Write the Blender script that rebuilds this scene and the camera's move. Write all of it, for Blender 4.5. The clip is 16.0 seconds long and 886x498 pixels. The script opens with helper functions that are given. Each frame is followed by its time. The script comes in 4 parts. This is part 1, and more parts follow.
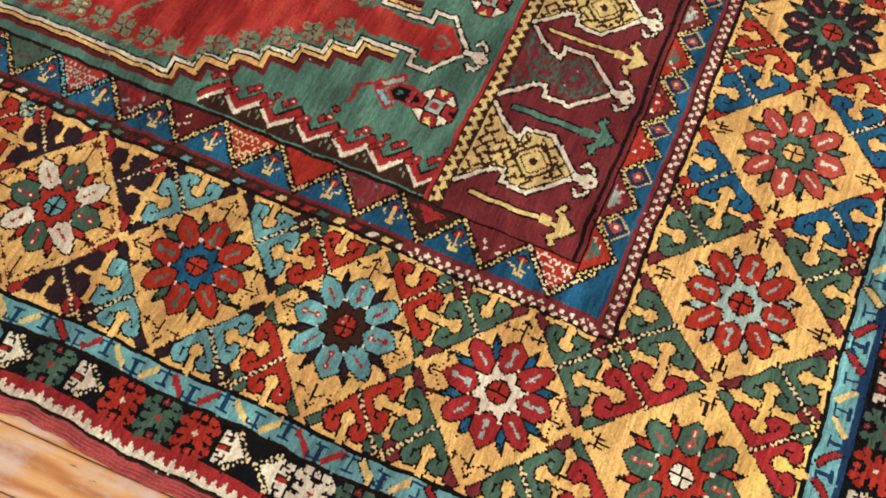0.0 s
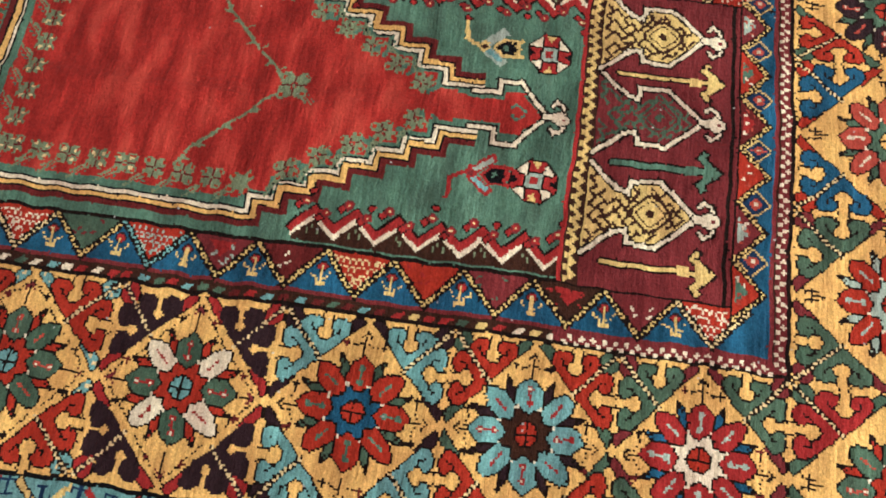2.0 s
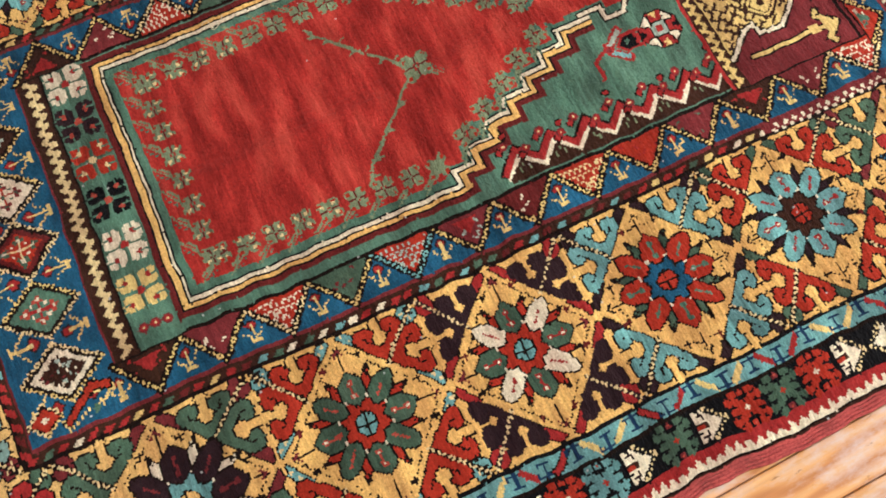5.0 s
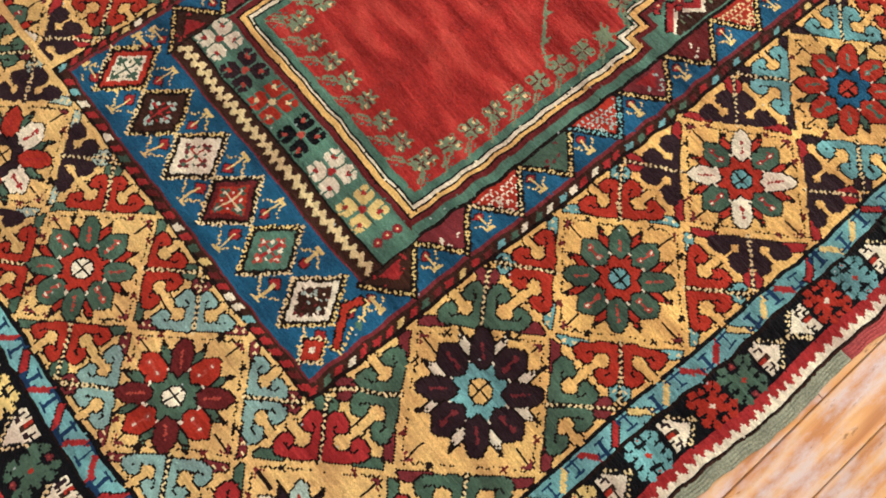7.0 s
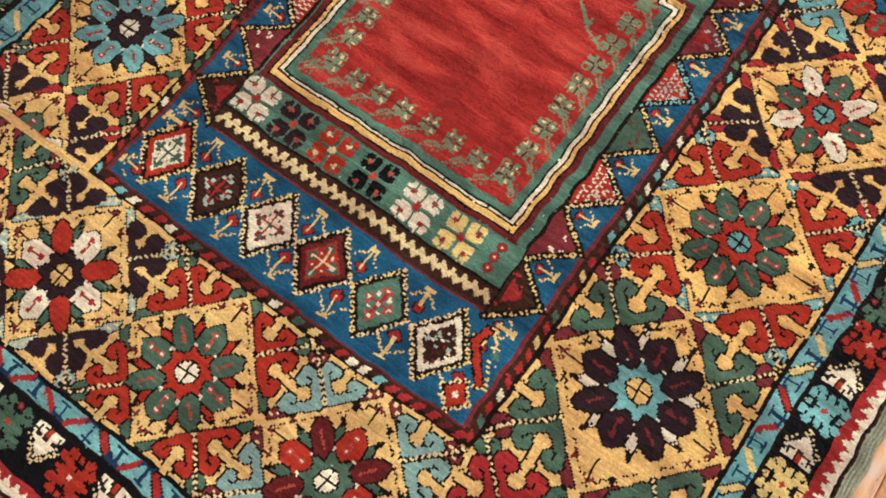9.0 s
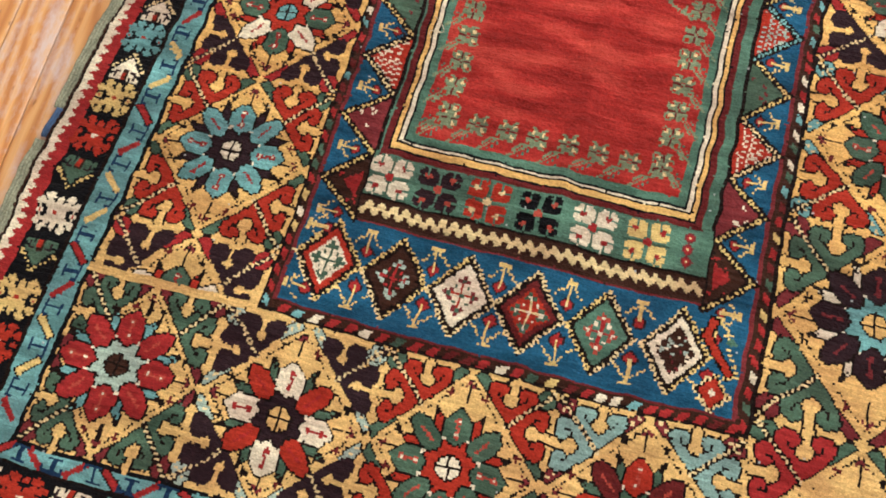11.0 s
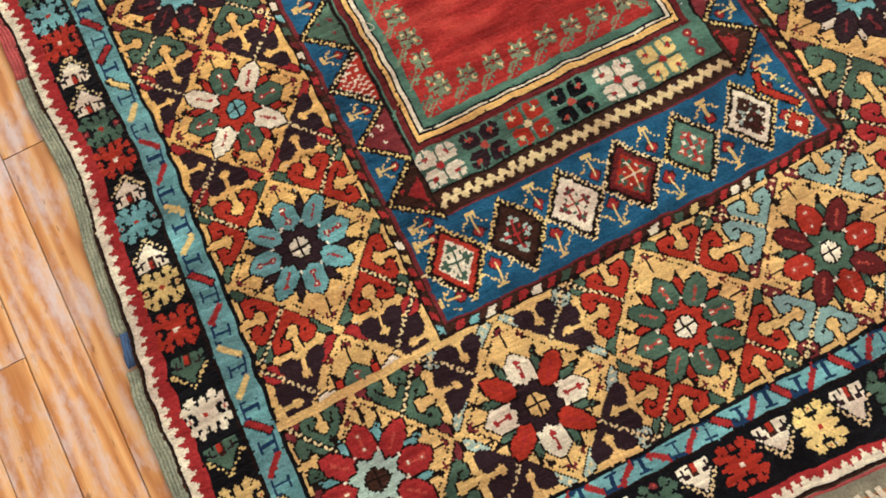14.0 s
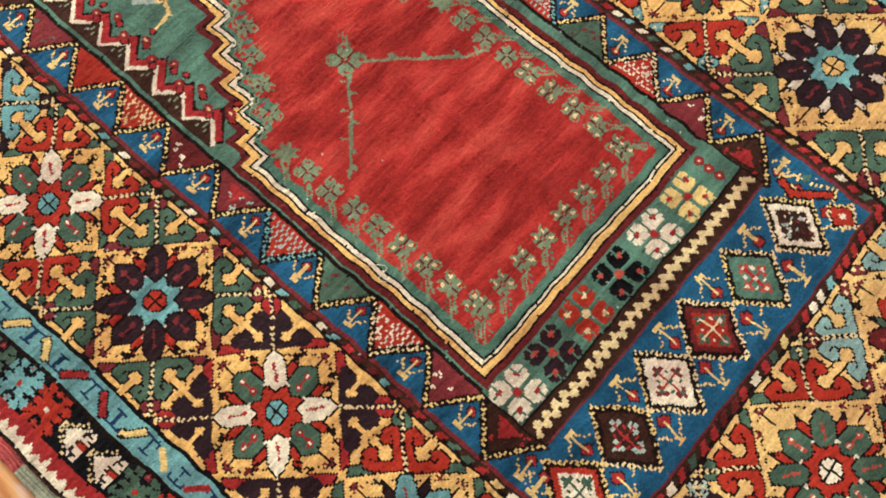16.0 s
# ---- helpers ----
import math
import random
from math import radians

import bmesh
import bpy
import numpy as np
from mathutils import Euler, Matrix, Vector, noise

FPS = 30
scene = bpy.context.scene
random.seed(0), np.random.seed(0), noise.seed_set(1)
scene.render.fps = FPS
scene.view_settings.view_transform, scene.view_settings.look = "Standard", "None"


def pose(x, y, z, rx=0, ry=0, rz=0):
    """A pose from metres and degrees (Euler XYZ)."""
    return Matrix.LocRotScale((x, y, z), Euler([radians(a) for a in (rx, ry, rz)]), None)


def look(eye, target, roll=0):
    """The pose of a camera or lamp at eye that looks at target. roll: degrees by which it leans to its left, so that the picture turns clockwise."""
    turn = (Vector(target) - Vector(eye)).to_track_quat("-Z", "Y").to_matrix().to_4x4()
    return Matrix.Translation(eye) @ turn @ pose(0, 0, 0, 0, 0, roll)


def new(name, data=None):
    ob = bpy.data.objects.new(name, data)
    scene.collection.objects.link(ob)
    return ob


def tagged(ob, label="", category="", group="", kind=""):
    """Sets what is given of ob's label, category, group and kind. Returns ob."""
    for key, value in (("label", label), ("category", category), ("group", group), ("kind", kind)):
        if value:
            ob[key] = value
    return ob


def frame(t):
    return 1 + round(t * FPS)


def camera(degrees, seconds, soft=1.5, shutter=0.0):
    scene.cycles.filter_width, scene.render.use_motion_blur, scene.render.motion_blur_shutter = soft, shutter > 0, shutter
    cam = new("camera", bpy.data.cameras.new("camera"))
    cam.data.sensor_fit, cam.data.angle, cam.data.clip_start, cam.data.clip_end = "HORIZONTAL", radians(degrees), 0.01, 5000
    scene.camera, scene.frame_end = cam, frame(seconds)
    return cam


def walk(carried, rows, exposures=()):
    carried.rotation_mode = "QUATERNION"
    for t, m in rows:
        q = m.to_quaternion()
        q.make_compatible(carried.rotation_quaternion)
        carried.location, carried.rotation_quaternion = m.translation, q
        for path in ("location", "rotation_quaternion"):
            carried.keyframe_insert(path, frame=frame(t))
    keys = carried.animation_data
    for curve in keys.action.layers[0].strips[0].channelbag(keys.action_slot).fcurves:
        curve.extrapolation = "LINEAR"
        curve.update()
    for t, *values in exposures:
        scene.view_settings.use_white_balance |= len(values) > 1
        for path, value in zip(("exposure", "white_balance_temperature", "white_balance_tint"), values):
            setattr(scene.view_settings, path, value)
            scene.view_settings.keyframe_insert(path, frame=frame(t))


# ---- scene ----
cam = camera(52.5, 16.0, soft=1.75)
PATH = [
    (0, (0.554, -0.627, 0.978), (0.219, 0.08, -0.863), -1.5),
    (0.5, (0.463, -0.66, 1.008), (0.189, 0.054, -0.84), -1.5),
    (1, (0.389, -0.672, 1.037), (0.179, 0.04, -0.82), -0.9),
    (1.5, (0.323, -0.619, 1.024), (0.163, 0.083, -0.842), -0.8),
    (2, (0.252, -0.558, 0.999), (0.135, 0.148, -0.869), -1.0),
    (2.5, (0.169, -0.548, 1.002), (0.099, 0.133, -0.878), -1.6),
    (3, (0.055, -0.567, 1.019), (0.041, 0.105, -0.865), -2.0),
    (3.2, (0.024, -0.573, 1.02), (0.034, 0.091, -0.866), -2.2),
    (5.3, (-0.325, -0.556, 1.055), (-0.026, 0.02, -0.837), -1.1),
    (5.5, (-0.367, -0.573, 1.058), (-0.056, 0.004, -0.831), -1.8),
    (6, (-0.451, -0.567, 1.055), (-0.115, -0.026, -0.841), -1.6),
    (6.5, (-0.53, -0.527, 1.018), (-0.169, 0.0, -0.877), -1.9),
    (7, (-0.641, -0.502, 1.026), (-0.237, 0.011, -0.865), -1.3),
    (7.5, (-0.761, -0.498, 1.056), (-0.336, -0.01, -0.836), -1.8),
    (8, (-0.806, -0.481, 1.055), (-0.351, -0.017, -0.837), -1.9),
    (8.5, (-0.771, -0.398, 1.006), (-0.289, 0.033, -0.886), -2.1),
    (9, (-0.761, -0.325, 0.984), (-0.239, 0.082, -0.904), -2.3),
    (9.5, (-0.82, -0.244, 1.012), (-0.277, 0.125, -0.877), -3.0),
    (10, (-0.846, -0.173, 1.011), (-0.275, 0.157, -0.877), -3.6),
    (10.2, (-0.837, -0.134, 0.988), (-0.255, 0.175, -0.901), -3.7),
    (12.3, (-0.87, 0.139, 0.992), (-0.276, 0.203, -0.917), -6.8),
    (12.5, (-0.857, 0.168, 0.987), (-0.264, 0.201, -0.923), -6.5),
    (13, (-0.886, 0.258, 1.005), (-0.301, 0.196, -0.907), -5.4),
    (13.5, (-0.908, 0.346, 1.038), (-0.339, 0.191, -0.873), -4.3),
    (14, (-0.841, 0.363, 1.021), (-0.313, 0.13, -0.894), -3.6),
    (14.5, (-0.753, 0.384, 1.02), (-0.265, 0.069, -0.894), -2.0),
    (15, (-0.669, 0.423, 1.051), (-0.226, 0.04, -0.862), 0.0),
    (15.5, (-0.587, 0.419, 1.037), (-0.164, -0.026, -0.867), 1.0),
    (16, (-0.499, 0.375, 0.996), (-0.1, -0.109, -0.903), 1.8),
]
walk_rows = [(t, look(eye, target, roll)) for t, eye, target, roll in PATH]
walk(cam, walk_rows, [(0, 0.62), (3, 0.73), (6, 0.88), (10, 0.98), (13.5, 0.97), (16, 1.05)])

# ---- light: dim sky, and two added area lamps in assumed, unseen wall openings ----
world = bpy.data.worlds.new("sky")
scene.world = world
world.use_nodes = True
wn = world.node_tree
sky = wn.nodes.new("ShaderNodeTexSky")
sky.sky_type, sky.sun_disc = "NISHITA", False
sky.sun_elevation, sky.sun_rotation = radians(38), radians(120)
wn.links.new(sky.outputs[0], wn.nodes["Background"].inputs[0])
wn.nodes["Background"].inputs[1].default_value = 0.12

FLOOR = -0.008                       # floor level; the pile's top lies near z = 0
ROOM = (-2.3, 2.7, -2.5, 2.3, 2.6)   # x0, x1, y0, y1, ceiling height


def soft_lamp(name, m, w, h, power, colour):
    lamp = bpy.data.lights.new(name, "AREA")
    lamp.shape, lamp.size, lamp.size_y = "RECTANGLE", w, h
    lamp.energy, lamp.color = power, colour
    ob = new(name, lamp)
    ob.matrix_world = m
    return ob


# added lamps, east stronger than west; places and powers balance brightness over the rug
soft_lamp("window_daylight", look((2.74, -0.7, 1.5), (0, -0.3, 0.3)), 1.9, 1.3, 74, (0.99, 0.98, 0.99))
soft_lamp("window_daylight", look((-2.34, -0.5, 1.5), (0, 0, 0.3)), 1.9, 1.3, 17, (0.99, 0.98, 0.99))

# ---- materials ----
def material(name):
    m = bpy.data.materials.new(name)
    m.use_nodes = True
    return m, m.node_tree, m.node_tree.nodes["Principled BSDF"]


def node(tree, kind, **values):
    n = tree.nodes.new(kind)
    for key, value in values.items():
        n.inputs[key].default_value = value
    return n


def ramp(tree, source, *stops):
    r = tree.nodes.new("ShaderNodeValToRGB")
    e = r.color_ramp.elements
    while len(e) < len(stops):
        e.new(0.5)
    for el, (p, c) in zip(e, stops):
        el.position, el.color = p, (*c, 1) if len(c) == 3 else c
    tree.links.new(source, r.inputs[0])
    return r


def mix(tree, kind, fac, a, b):
    n = tree.nodes.new("ShaderNodeMix")
    n.data_type, n.blend_type = "RGBA", kind
    for sock, v in ((n.inputs[0], fac), (n.inputs[6], a), (n.inputs[7], b)):
        if isinstance(v, (int, float)):
            sock.default_value = v
        elif isinstance(v, tuple):
            sock.default_value = (*v, 1)
        else:
            tree.links.new(v, sock)
    return n.outputs[2]


def coords(tree, scale):
    tc = tree.nodes.new("ShaderNodeTexCoord")
    mp = tree.nodes.new("ShaderNodeMapping")
    mp.inputs["Scale"].default_value = scale
    tree.links.new(tc.outputs["Object"], mp.inputs[0])
    return mp.outputs[0]


def bump(tree, bsdf, height, strength, distance):
    b = node(tree, "ShaderNodeBump", Strength=strength, Distance=distance)
    tree.links.new(height, b.inputs["Height"])
    tree.links.new(b.outputs[0], bsdf.inputs["Normal"])
    return b


def noise_tex(tree, vector, scale, detail=4.0, rough=0.6):
    n = node(tree, "ShaderNodeTexNoise", Scale=scale, Detail=detail, Roughness=rough)
    tree.links.new(vector, n.inputs["Vector"])
    return n.outputs[0]


def wool_pile():
    """Hand-knotted wool: the dye of each knot, streaked row by row, with fibre relief."""
    m, t, b = material("wool_pile")
    at = t.nodes.new("ShaderNodeAttribute")
    at.attribute_name = "dye"
    rows = noise_tex(t, coords(t, (160, 16, 16)), 1.0, 4)
    patch = noise_tex(t, coords(t, (1.6, 0.8, 1)), 13, 5)
    fibre = noise_tex(t, coords(t, (1, 1, 1)), 900, 2)
    c = mix(t, "MULTIPLY", 1.0, at.outputs["Color"], ramp(t, rows, (0.36, (0.91, 0.90, 0.89)), (0.64, (1.08, 1.08, 1.08))).outputs[0])
    c = mix(t, "MULTIPLY", 1.0, c, ramp(t, patch, (0.38, (0.78, 0.74, 0.73)), (0.64, (1.16, 1.26, 1.20))).outputs[0])
    c = mix(t, "MULTIPLY", 1.0, c, ramp(t, fibre, (0.34, (0.76, 0.75, 0.74)), (0.66, (1.22, 1.22, 1.22))).outputs[0])
    t.links.new(c, b.inputs["Base Color"])
    b.inputs["Roughness"].default_value = 0.85
    b.inputs["Specular IOR Level"].default_value = 0.03
    b.inputs["Sheen Weight"].default_value = 0.03
    b.inputs["Sheen Roughness"].default_value = 0.5
    pile = noise_tex(t, coords(t, (1.0, 0.55, 1.0)), 420, 3)
    ribs = noise_tex(t, coords(t, (230, 22, 22)), 1.0, 2)
    add = t.nodes.new("ShaderNodeMath")
    add.operation = "MULTIPLY_ADD"
    add.inputs[1].default_value = 0.7
    t.links.new(ribs, add.inputs[0])
    t.links.new(pile, add.inputs[2])
    bump(t, b, add.outputs[0], 0.9, 0.0048)
    return m


def wool_cord(name, dark, light):
    m, t, b = material(name)
    w = noise_tex(t, coords(t, (1, 1, 1)), 380, 3)
    big = noise_tex(t, coords(t, (1, 1, 1)), 30, 3)
    c = ramp(t, w, (0.3, dark), (0.7, light)).outputs[0]
    c = mix(t, "MULTIPLY", 1.0, c, ramp(t, big, (0.3, (0.7, 0.7, 0.7)), (0.7, (1.2, 1.2, 1.2))).outputs[0])
    t.links.new(c, b.inputs["Base Color"])
    b.inputs["Roughness"].default_value = 0.9
    bump(t, b, w, 0.5, 0.001)
    return m


def worn_pine():
    """Old varnished pine: grain along the board, grey worn patches, each board its own tone."""
    m, t, b = material("worn_pine")
    info = t.nodes.new("ShaderNodeObjectInfo")
    tc = t.nodes.new("ShaderNodeTexCoord")
    shift = t.nodes.new("ShaderNodeVectorMath")
    shift.operation = "MULTIPLY_ADD"
    shift.inputs[1].default_value = (1, 1, 1)
    off = t.nodes.new("ShaderNodeCombineXYZ")
    mul = t.nodes.new("ShaderNodeMath")
    mul.operation = "MULTIPLY"
    mul.inputs[1].default_value = 37.0
    t.links.new(info.outputs["Random"], mul.inputs[0])
    t.links.new(mul.outputs[0], off.inputs[0])
    t.links.new(mul.outputs[0], off.inputs[1])
    t.links.new(tc.outputs["Object"], shift.inputs[0])
    t.links.new(off.outputs[0], shift.inputs[2])

    def scaled(s):
        mp = t.nodes.new("ShaderNodeMapping")
        mp.inputs["Scale"].default_value = s
        t.links.new(shift.outputs[0], mp.inputs[0])
        return mp.outputs[0]

    warp = noise_tex(t, scaled((2.2, 9, 1)), 1.6, 3, 0.5)
    wave = t.nodes.new("ShaderNodeTexWave")
    wave.wave_type, wave.bands_direction = "BANDS", "Y"
    wave.inputs["Scale"].default_value = 5
    wave.inputs["Distortion"].default_value = 14
    wave.inputs["Detail"].default_value = 3
    wave.inputs["Detail Scale"].default_value = 0.8
    t.links.new(scaled((0.7, 2.6, 1)), wave.inputs["Vector"])
    fine = noise_tex(t, scaled((6, 260, 6)), 1.0, 4)
    c = ramp(t, wave.outputs["Color"], (0.0, (0.43, 0.175, 0.05)), (0.5, (0.56, 0.27, 0.088)), (1.0, (0.63, 0.355, 0.14))).outputs[0]
    c = mix(t, "MULTIPLY", 1.0, c, ramp(t, fine, (0.3, (0.86, 0.83, 0.80)), (0.7, (1.08, 1.08, 1.08))).outputs[0])
    wear = noise_tex(t, scaled((4.5, 11, 1)), 2.2, 9, 0.70)
    c = mix(t, "MIX", ramp(t, wear, (0.46, (0, 0, 0)), (0.63, (0.82, 0.82, 0.82))).outputs[0], c, (0.53, 0.465, 0.46))
    tone = ramp(t, info.outputs["Random"], (0.0, (0.86, 0.84, 0.82)), (1.0, (1.1, 1.08, 1.05)))
    c = mix(t, "MULTIPLY", 1.0, c, tone.outputs[0])
    dirt = noise_tex(t, scaled((9, 30, 1)), 2.5, 5, 0.7)
    c = mix(t, "MULTIPLY", 1.0, c, ramp(t, dirt, (0.32, (0.45, 0.40, 0.38)), (0.38, (1, 1, 1))).outputs[0])
    t.links.new(c, b.inputs["Base Color"])
    t.links.new(ramp(t, warp, (0.3, (0.34, 0.34, 0.34)), (0.7, (0.6, 0.6, 0.6))).outputs[0], b.inputs["Roughness"])
    bump(t, b, fine, 0.25, 0.001)
    return m


def plaster(name, colour):
    m, t, b = material(name)
    n = noise_tex(t, coords(t, (1, 1, 1)), 3, 6)
    f = noise_tex(t, coords(t, (1, 1, 1)), 160, 3)
    c = ramp(t, n, (0.3, tuple(0.93 * v for v in colour)), (0.7, colour)).outputs[0]
    t.links.new(c, b.inputs["Base Color"])
    b.inputs["Roughness"].default_value = 0.9
    bump(t, b, f, 0.2, 0.002)
    return m


PILE = wool_pile()
CORD_GREEN = wool_cord("green_selvedge_wool", (0.11, 0.12, 0.075), (0.30, 0.31, 0.21))
CORD_RED = wool_cord("red_selvedge_wool", (0.22, 0.02, 0.02), (0.42, 0.07, 0.06))
CORD_BLUE = wool_cord("blue_selvedge_wool", (0.02, 0.05, 0.11), (0.05, 0.10, 0.19))
WARP = wool_cord("ivory_warp_wool", (0.42, 0.34, 0.22), (0.72, 0.62, 0.46))
KILIM = wool_cord("olive_kilim_wool", (0.27, 0.25, 0.16), (0.48, 0.44, 0.31))
PINE = worn_pine()
SEAM = plaster("dark_seam_dirt", (0.03, 0.022, 0.016))
WALL = plaster("white_wall_paint", (0.8, 0.79, 0.76))
CEIL = plaster("white_ceiling_paint", (0.82, 0.82, 0.8))


def part(name, bm, mat, parent=None, label=""):
    me = bpy.data.meshes.new(name)
    bm.to_mesh(me)
    bm.free()
    me.materials.append(mat)
    ob = new(name, me)
    ob.parent = parent
    return tagged(ob, label=label)


def box(bm, x0, x1, y0, y1, z0, z1, bevel=0.0):
    v = [bm.verts.new(p) for p in ((x0, y0, z0), (x1, y0, z0), (x1, y1, z0), (x0, y1, z0), (x0, y0, z1), (x1, y0, z1), (x1, y1, z1), (x0, y1, z1))]
    for f in ((3, 2, 1, 0), (4, 5, 6, 7), (0, 1, 5, 4), (1, 2, 6, 5), (2, 3, 7, 6), (3, 0, 4, 7)):
        bm.faces.new([v[i] for i in f])
    return bm


# ---- room: unseen walls with openings assumed for the added lamps, ceiling ----
X0, X1, Y0, Y1, HIGH = ROOM


def wall(name, axis, at, a0, a1, opening=None):
    """A wall 0.16 m thick, outward from the plane axis = at, from a0 to a1, with an opening (b0, b1, z0, z1)."""
    bm = bmesh.new()
    out = 0.16 if at > 0 else -0.16
    lo, hi = min(at, at + out), max(at, at + out)
    bits = [(a0, a1, FLOOR, HIGH)]
    if opening:
        b0, b1, z0, z1 = opening
        bits = [(a0, b0, FLOOR, HIGH), (b1, a1, FLOOR, HIGH), (b0, b1, FLOOR, z0), (b0, b1, z1, HIGH)]
    for p, q, z0, z1 in bits:
        box(bm, *((lo, hi, p, q) if axis == "x" else (p, q, lo, hi)), z0, z1)
    return tagged(part(name, bm, WALL), "plain white plastered wall of the room", "wall", kind="structure")


wall("wall_east", "x", X1, Y0, Y1, (-1.65, 0.25, 0.85, 2.15))
wall("wall_west", "x", X0, Y0, Y1, (-1.45, 0.45, 0.85, 2.15))
wall("wall_south", "y", Y0, X0 - 0.16, X1 + 0.16)
wall("wall_north", "y", Y1, X0 - 0.16, X1 + 0.16)
tagged(part("ceiling", box(bmesh.new(), X0 - 0.16, X1 + 0.16, Y0 - 0.16, Y1 + 0.16, HIGH, HIGH + 0.1), CEIL), "plain white painted ceiling", "ceiling", kind="structure")

# ---- the rug: every knot of the pile is one face of a fine grid, dyed by the design ----
CELL = 0.0025
RX0, RX1, RY0, RY1 = -0.990, 0.981, -0.613, 0.602
NX, NY = round((RX1 - RX0) / CELL), round((RY1 - RY0) / CELL)
XS = RX0 + (np.arange(NX) + 0.5) * CELL
YS = RY0 + (np.arange(NY) + 0.5) * CELL
DYES = {
    "gold": (0.68, 0.392, 0.132), "cream": (0.66, 0.49, 0.26), "white": (0.67, 0.565, 0.43), "red": (0.33, 0.027, 0.015), "crimson": (0.29, 0.022, 0.022),
    "maroon": (0.11, 0.014, 0.014), "wine": (0.15, 0.022, 0.025), "purple": (0.024, 0.011, 0.014), "dark": (0.010, 0.005, 0.004), "black": (0.005, 0.0045, 0.0055),
    "green": (0.058, 0.102, 0.070), "teal": (0.075, 0.150, 0.110), "mist": (0.20, 0.31, 0.29), "olive": (0.15, 0.155, 0.075), "blue": (0.013, 0.075, 0.145), "navy": (0.010, 0.03, 0.075),
    "sky": (0.13, 0.29, 0.30), "ice": (0.31, 0.38, 0.33), "field": (0.33, 0.025, 0.021), "coral": (0.38, 0.06, 0.042), "straw": (0.63, 0.44, 0.17), "brown": (0.038, 0.014, 0.009), "sage": (0.165, 0.205, 0.125),
}
NAMES = list(DYES)
DYE = {n: i for i, n in enumerate(NAMES)}
INK = np.zeros((NX, NY), np.uint8)
PIECE = np.zeros((NX, NY), np.int32)
PIECES = [("main_border", None, "")]
rng = np.random.default_rng(7)


def piece(name, parent=None, label=""):
    PIECES.append((name, parent, label))
    return len(PIECES) - 1


def span(x0, x1, y0, y1):
    i = slice(max(0, math.ceil((x0 - RX0) / CELL - 0.5)), min(NX, math.ceil((x1 - RX0) / CELL - 0.5)))
    j = slice(max(0, math.ceil((y0 - RY0) / CELL - 0.5)), min(NY, math.ceil((y1 - RY0) / CELL - 0.5)))
    return i, j


def rect(x0, x1, y0, y1, ink, owner=None):
    w = span(min(x0, x1), max(x0, x1), min(y0, y1), max(y0, y1))
    INK[w] = DYE[ink]
    if owner is not None:
        PIECE[w] = owner


def grown(m):
    g = m.copy()
    g[1:] |= m[:-1]
    g[:-1] |= m[1:]
    g[:, 1:] |= m[:, :-1]
    g[:, :-1] |= m[:, 1:]
    return g


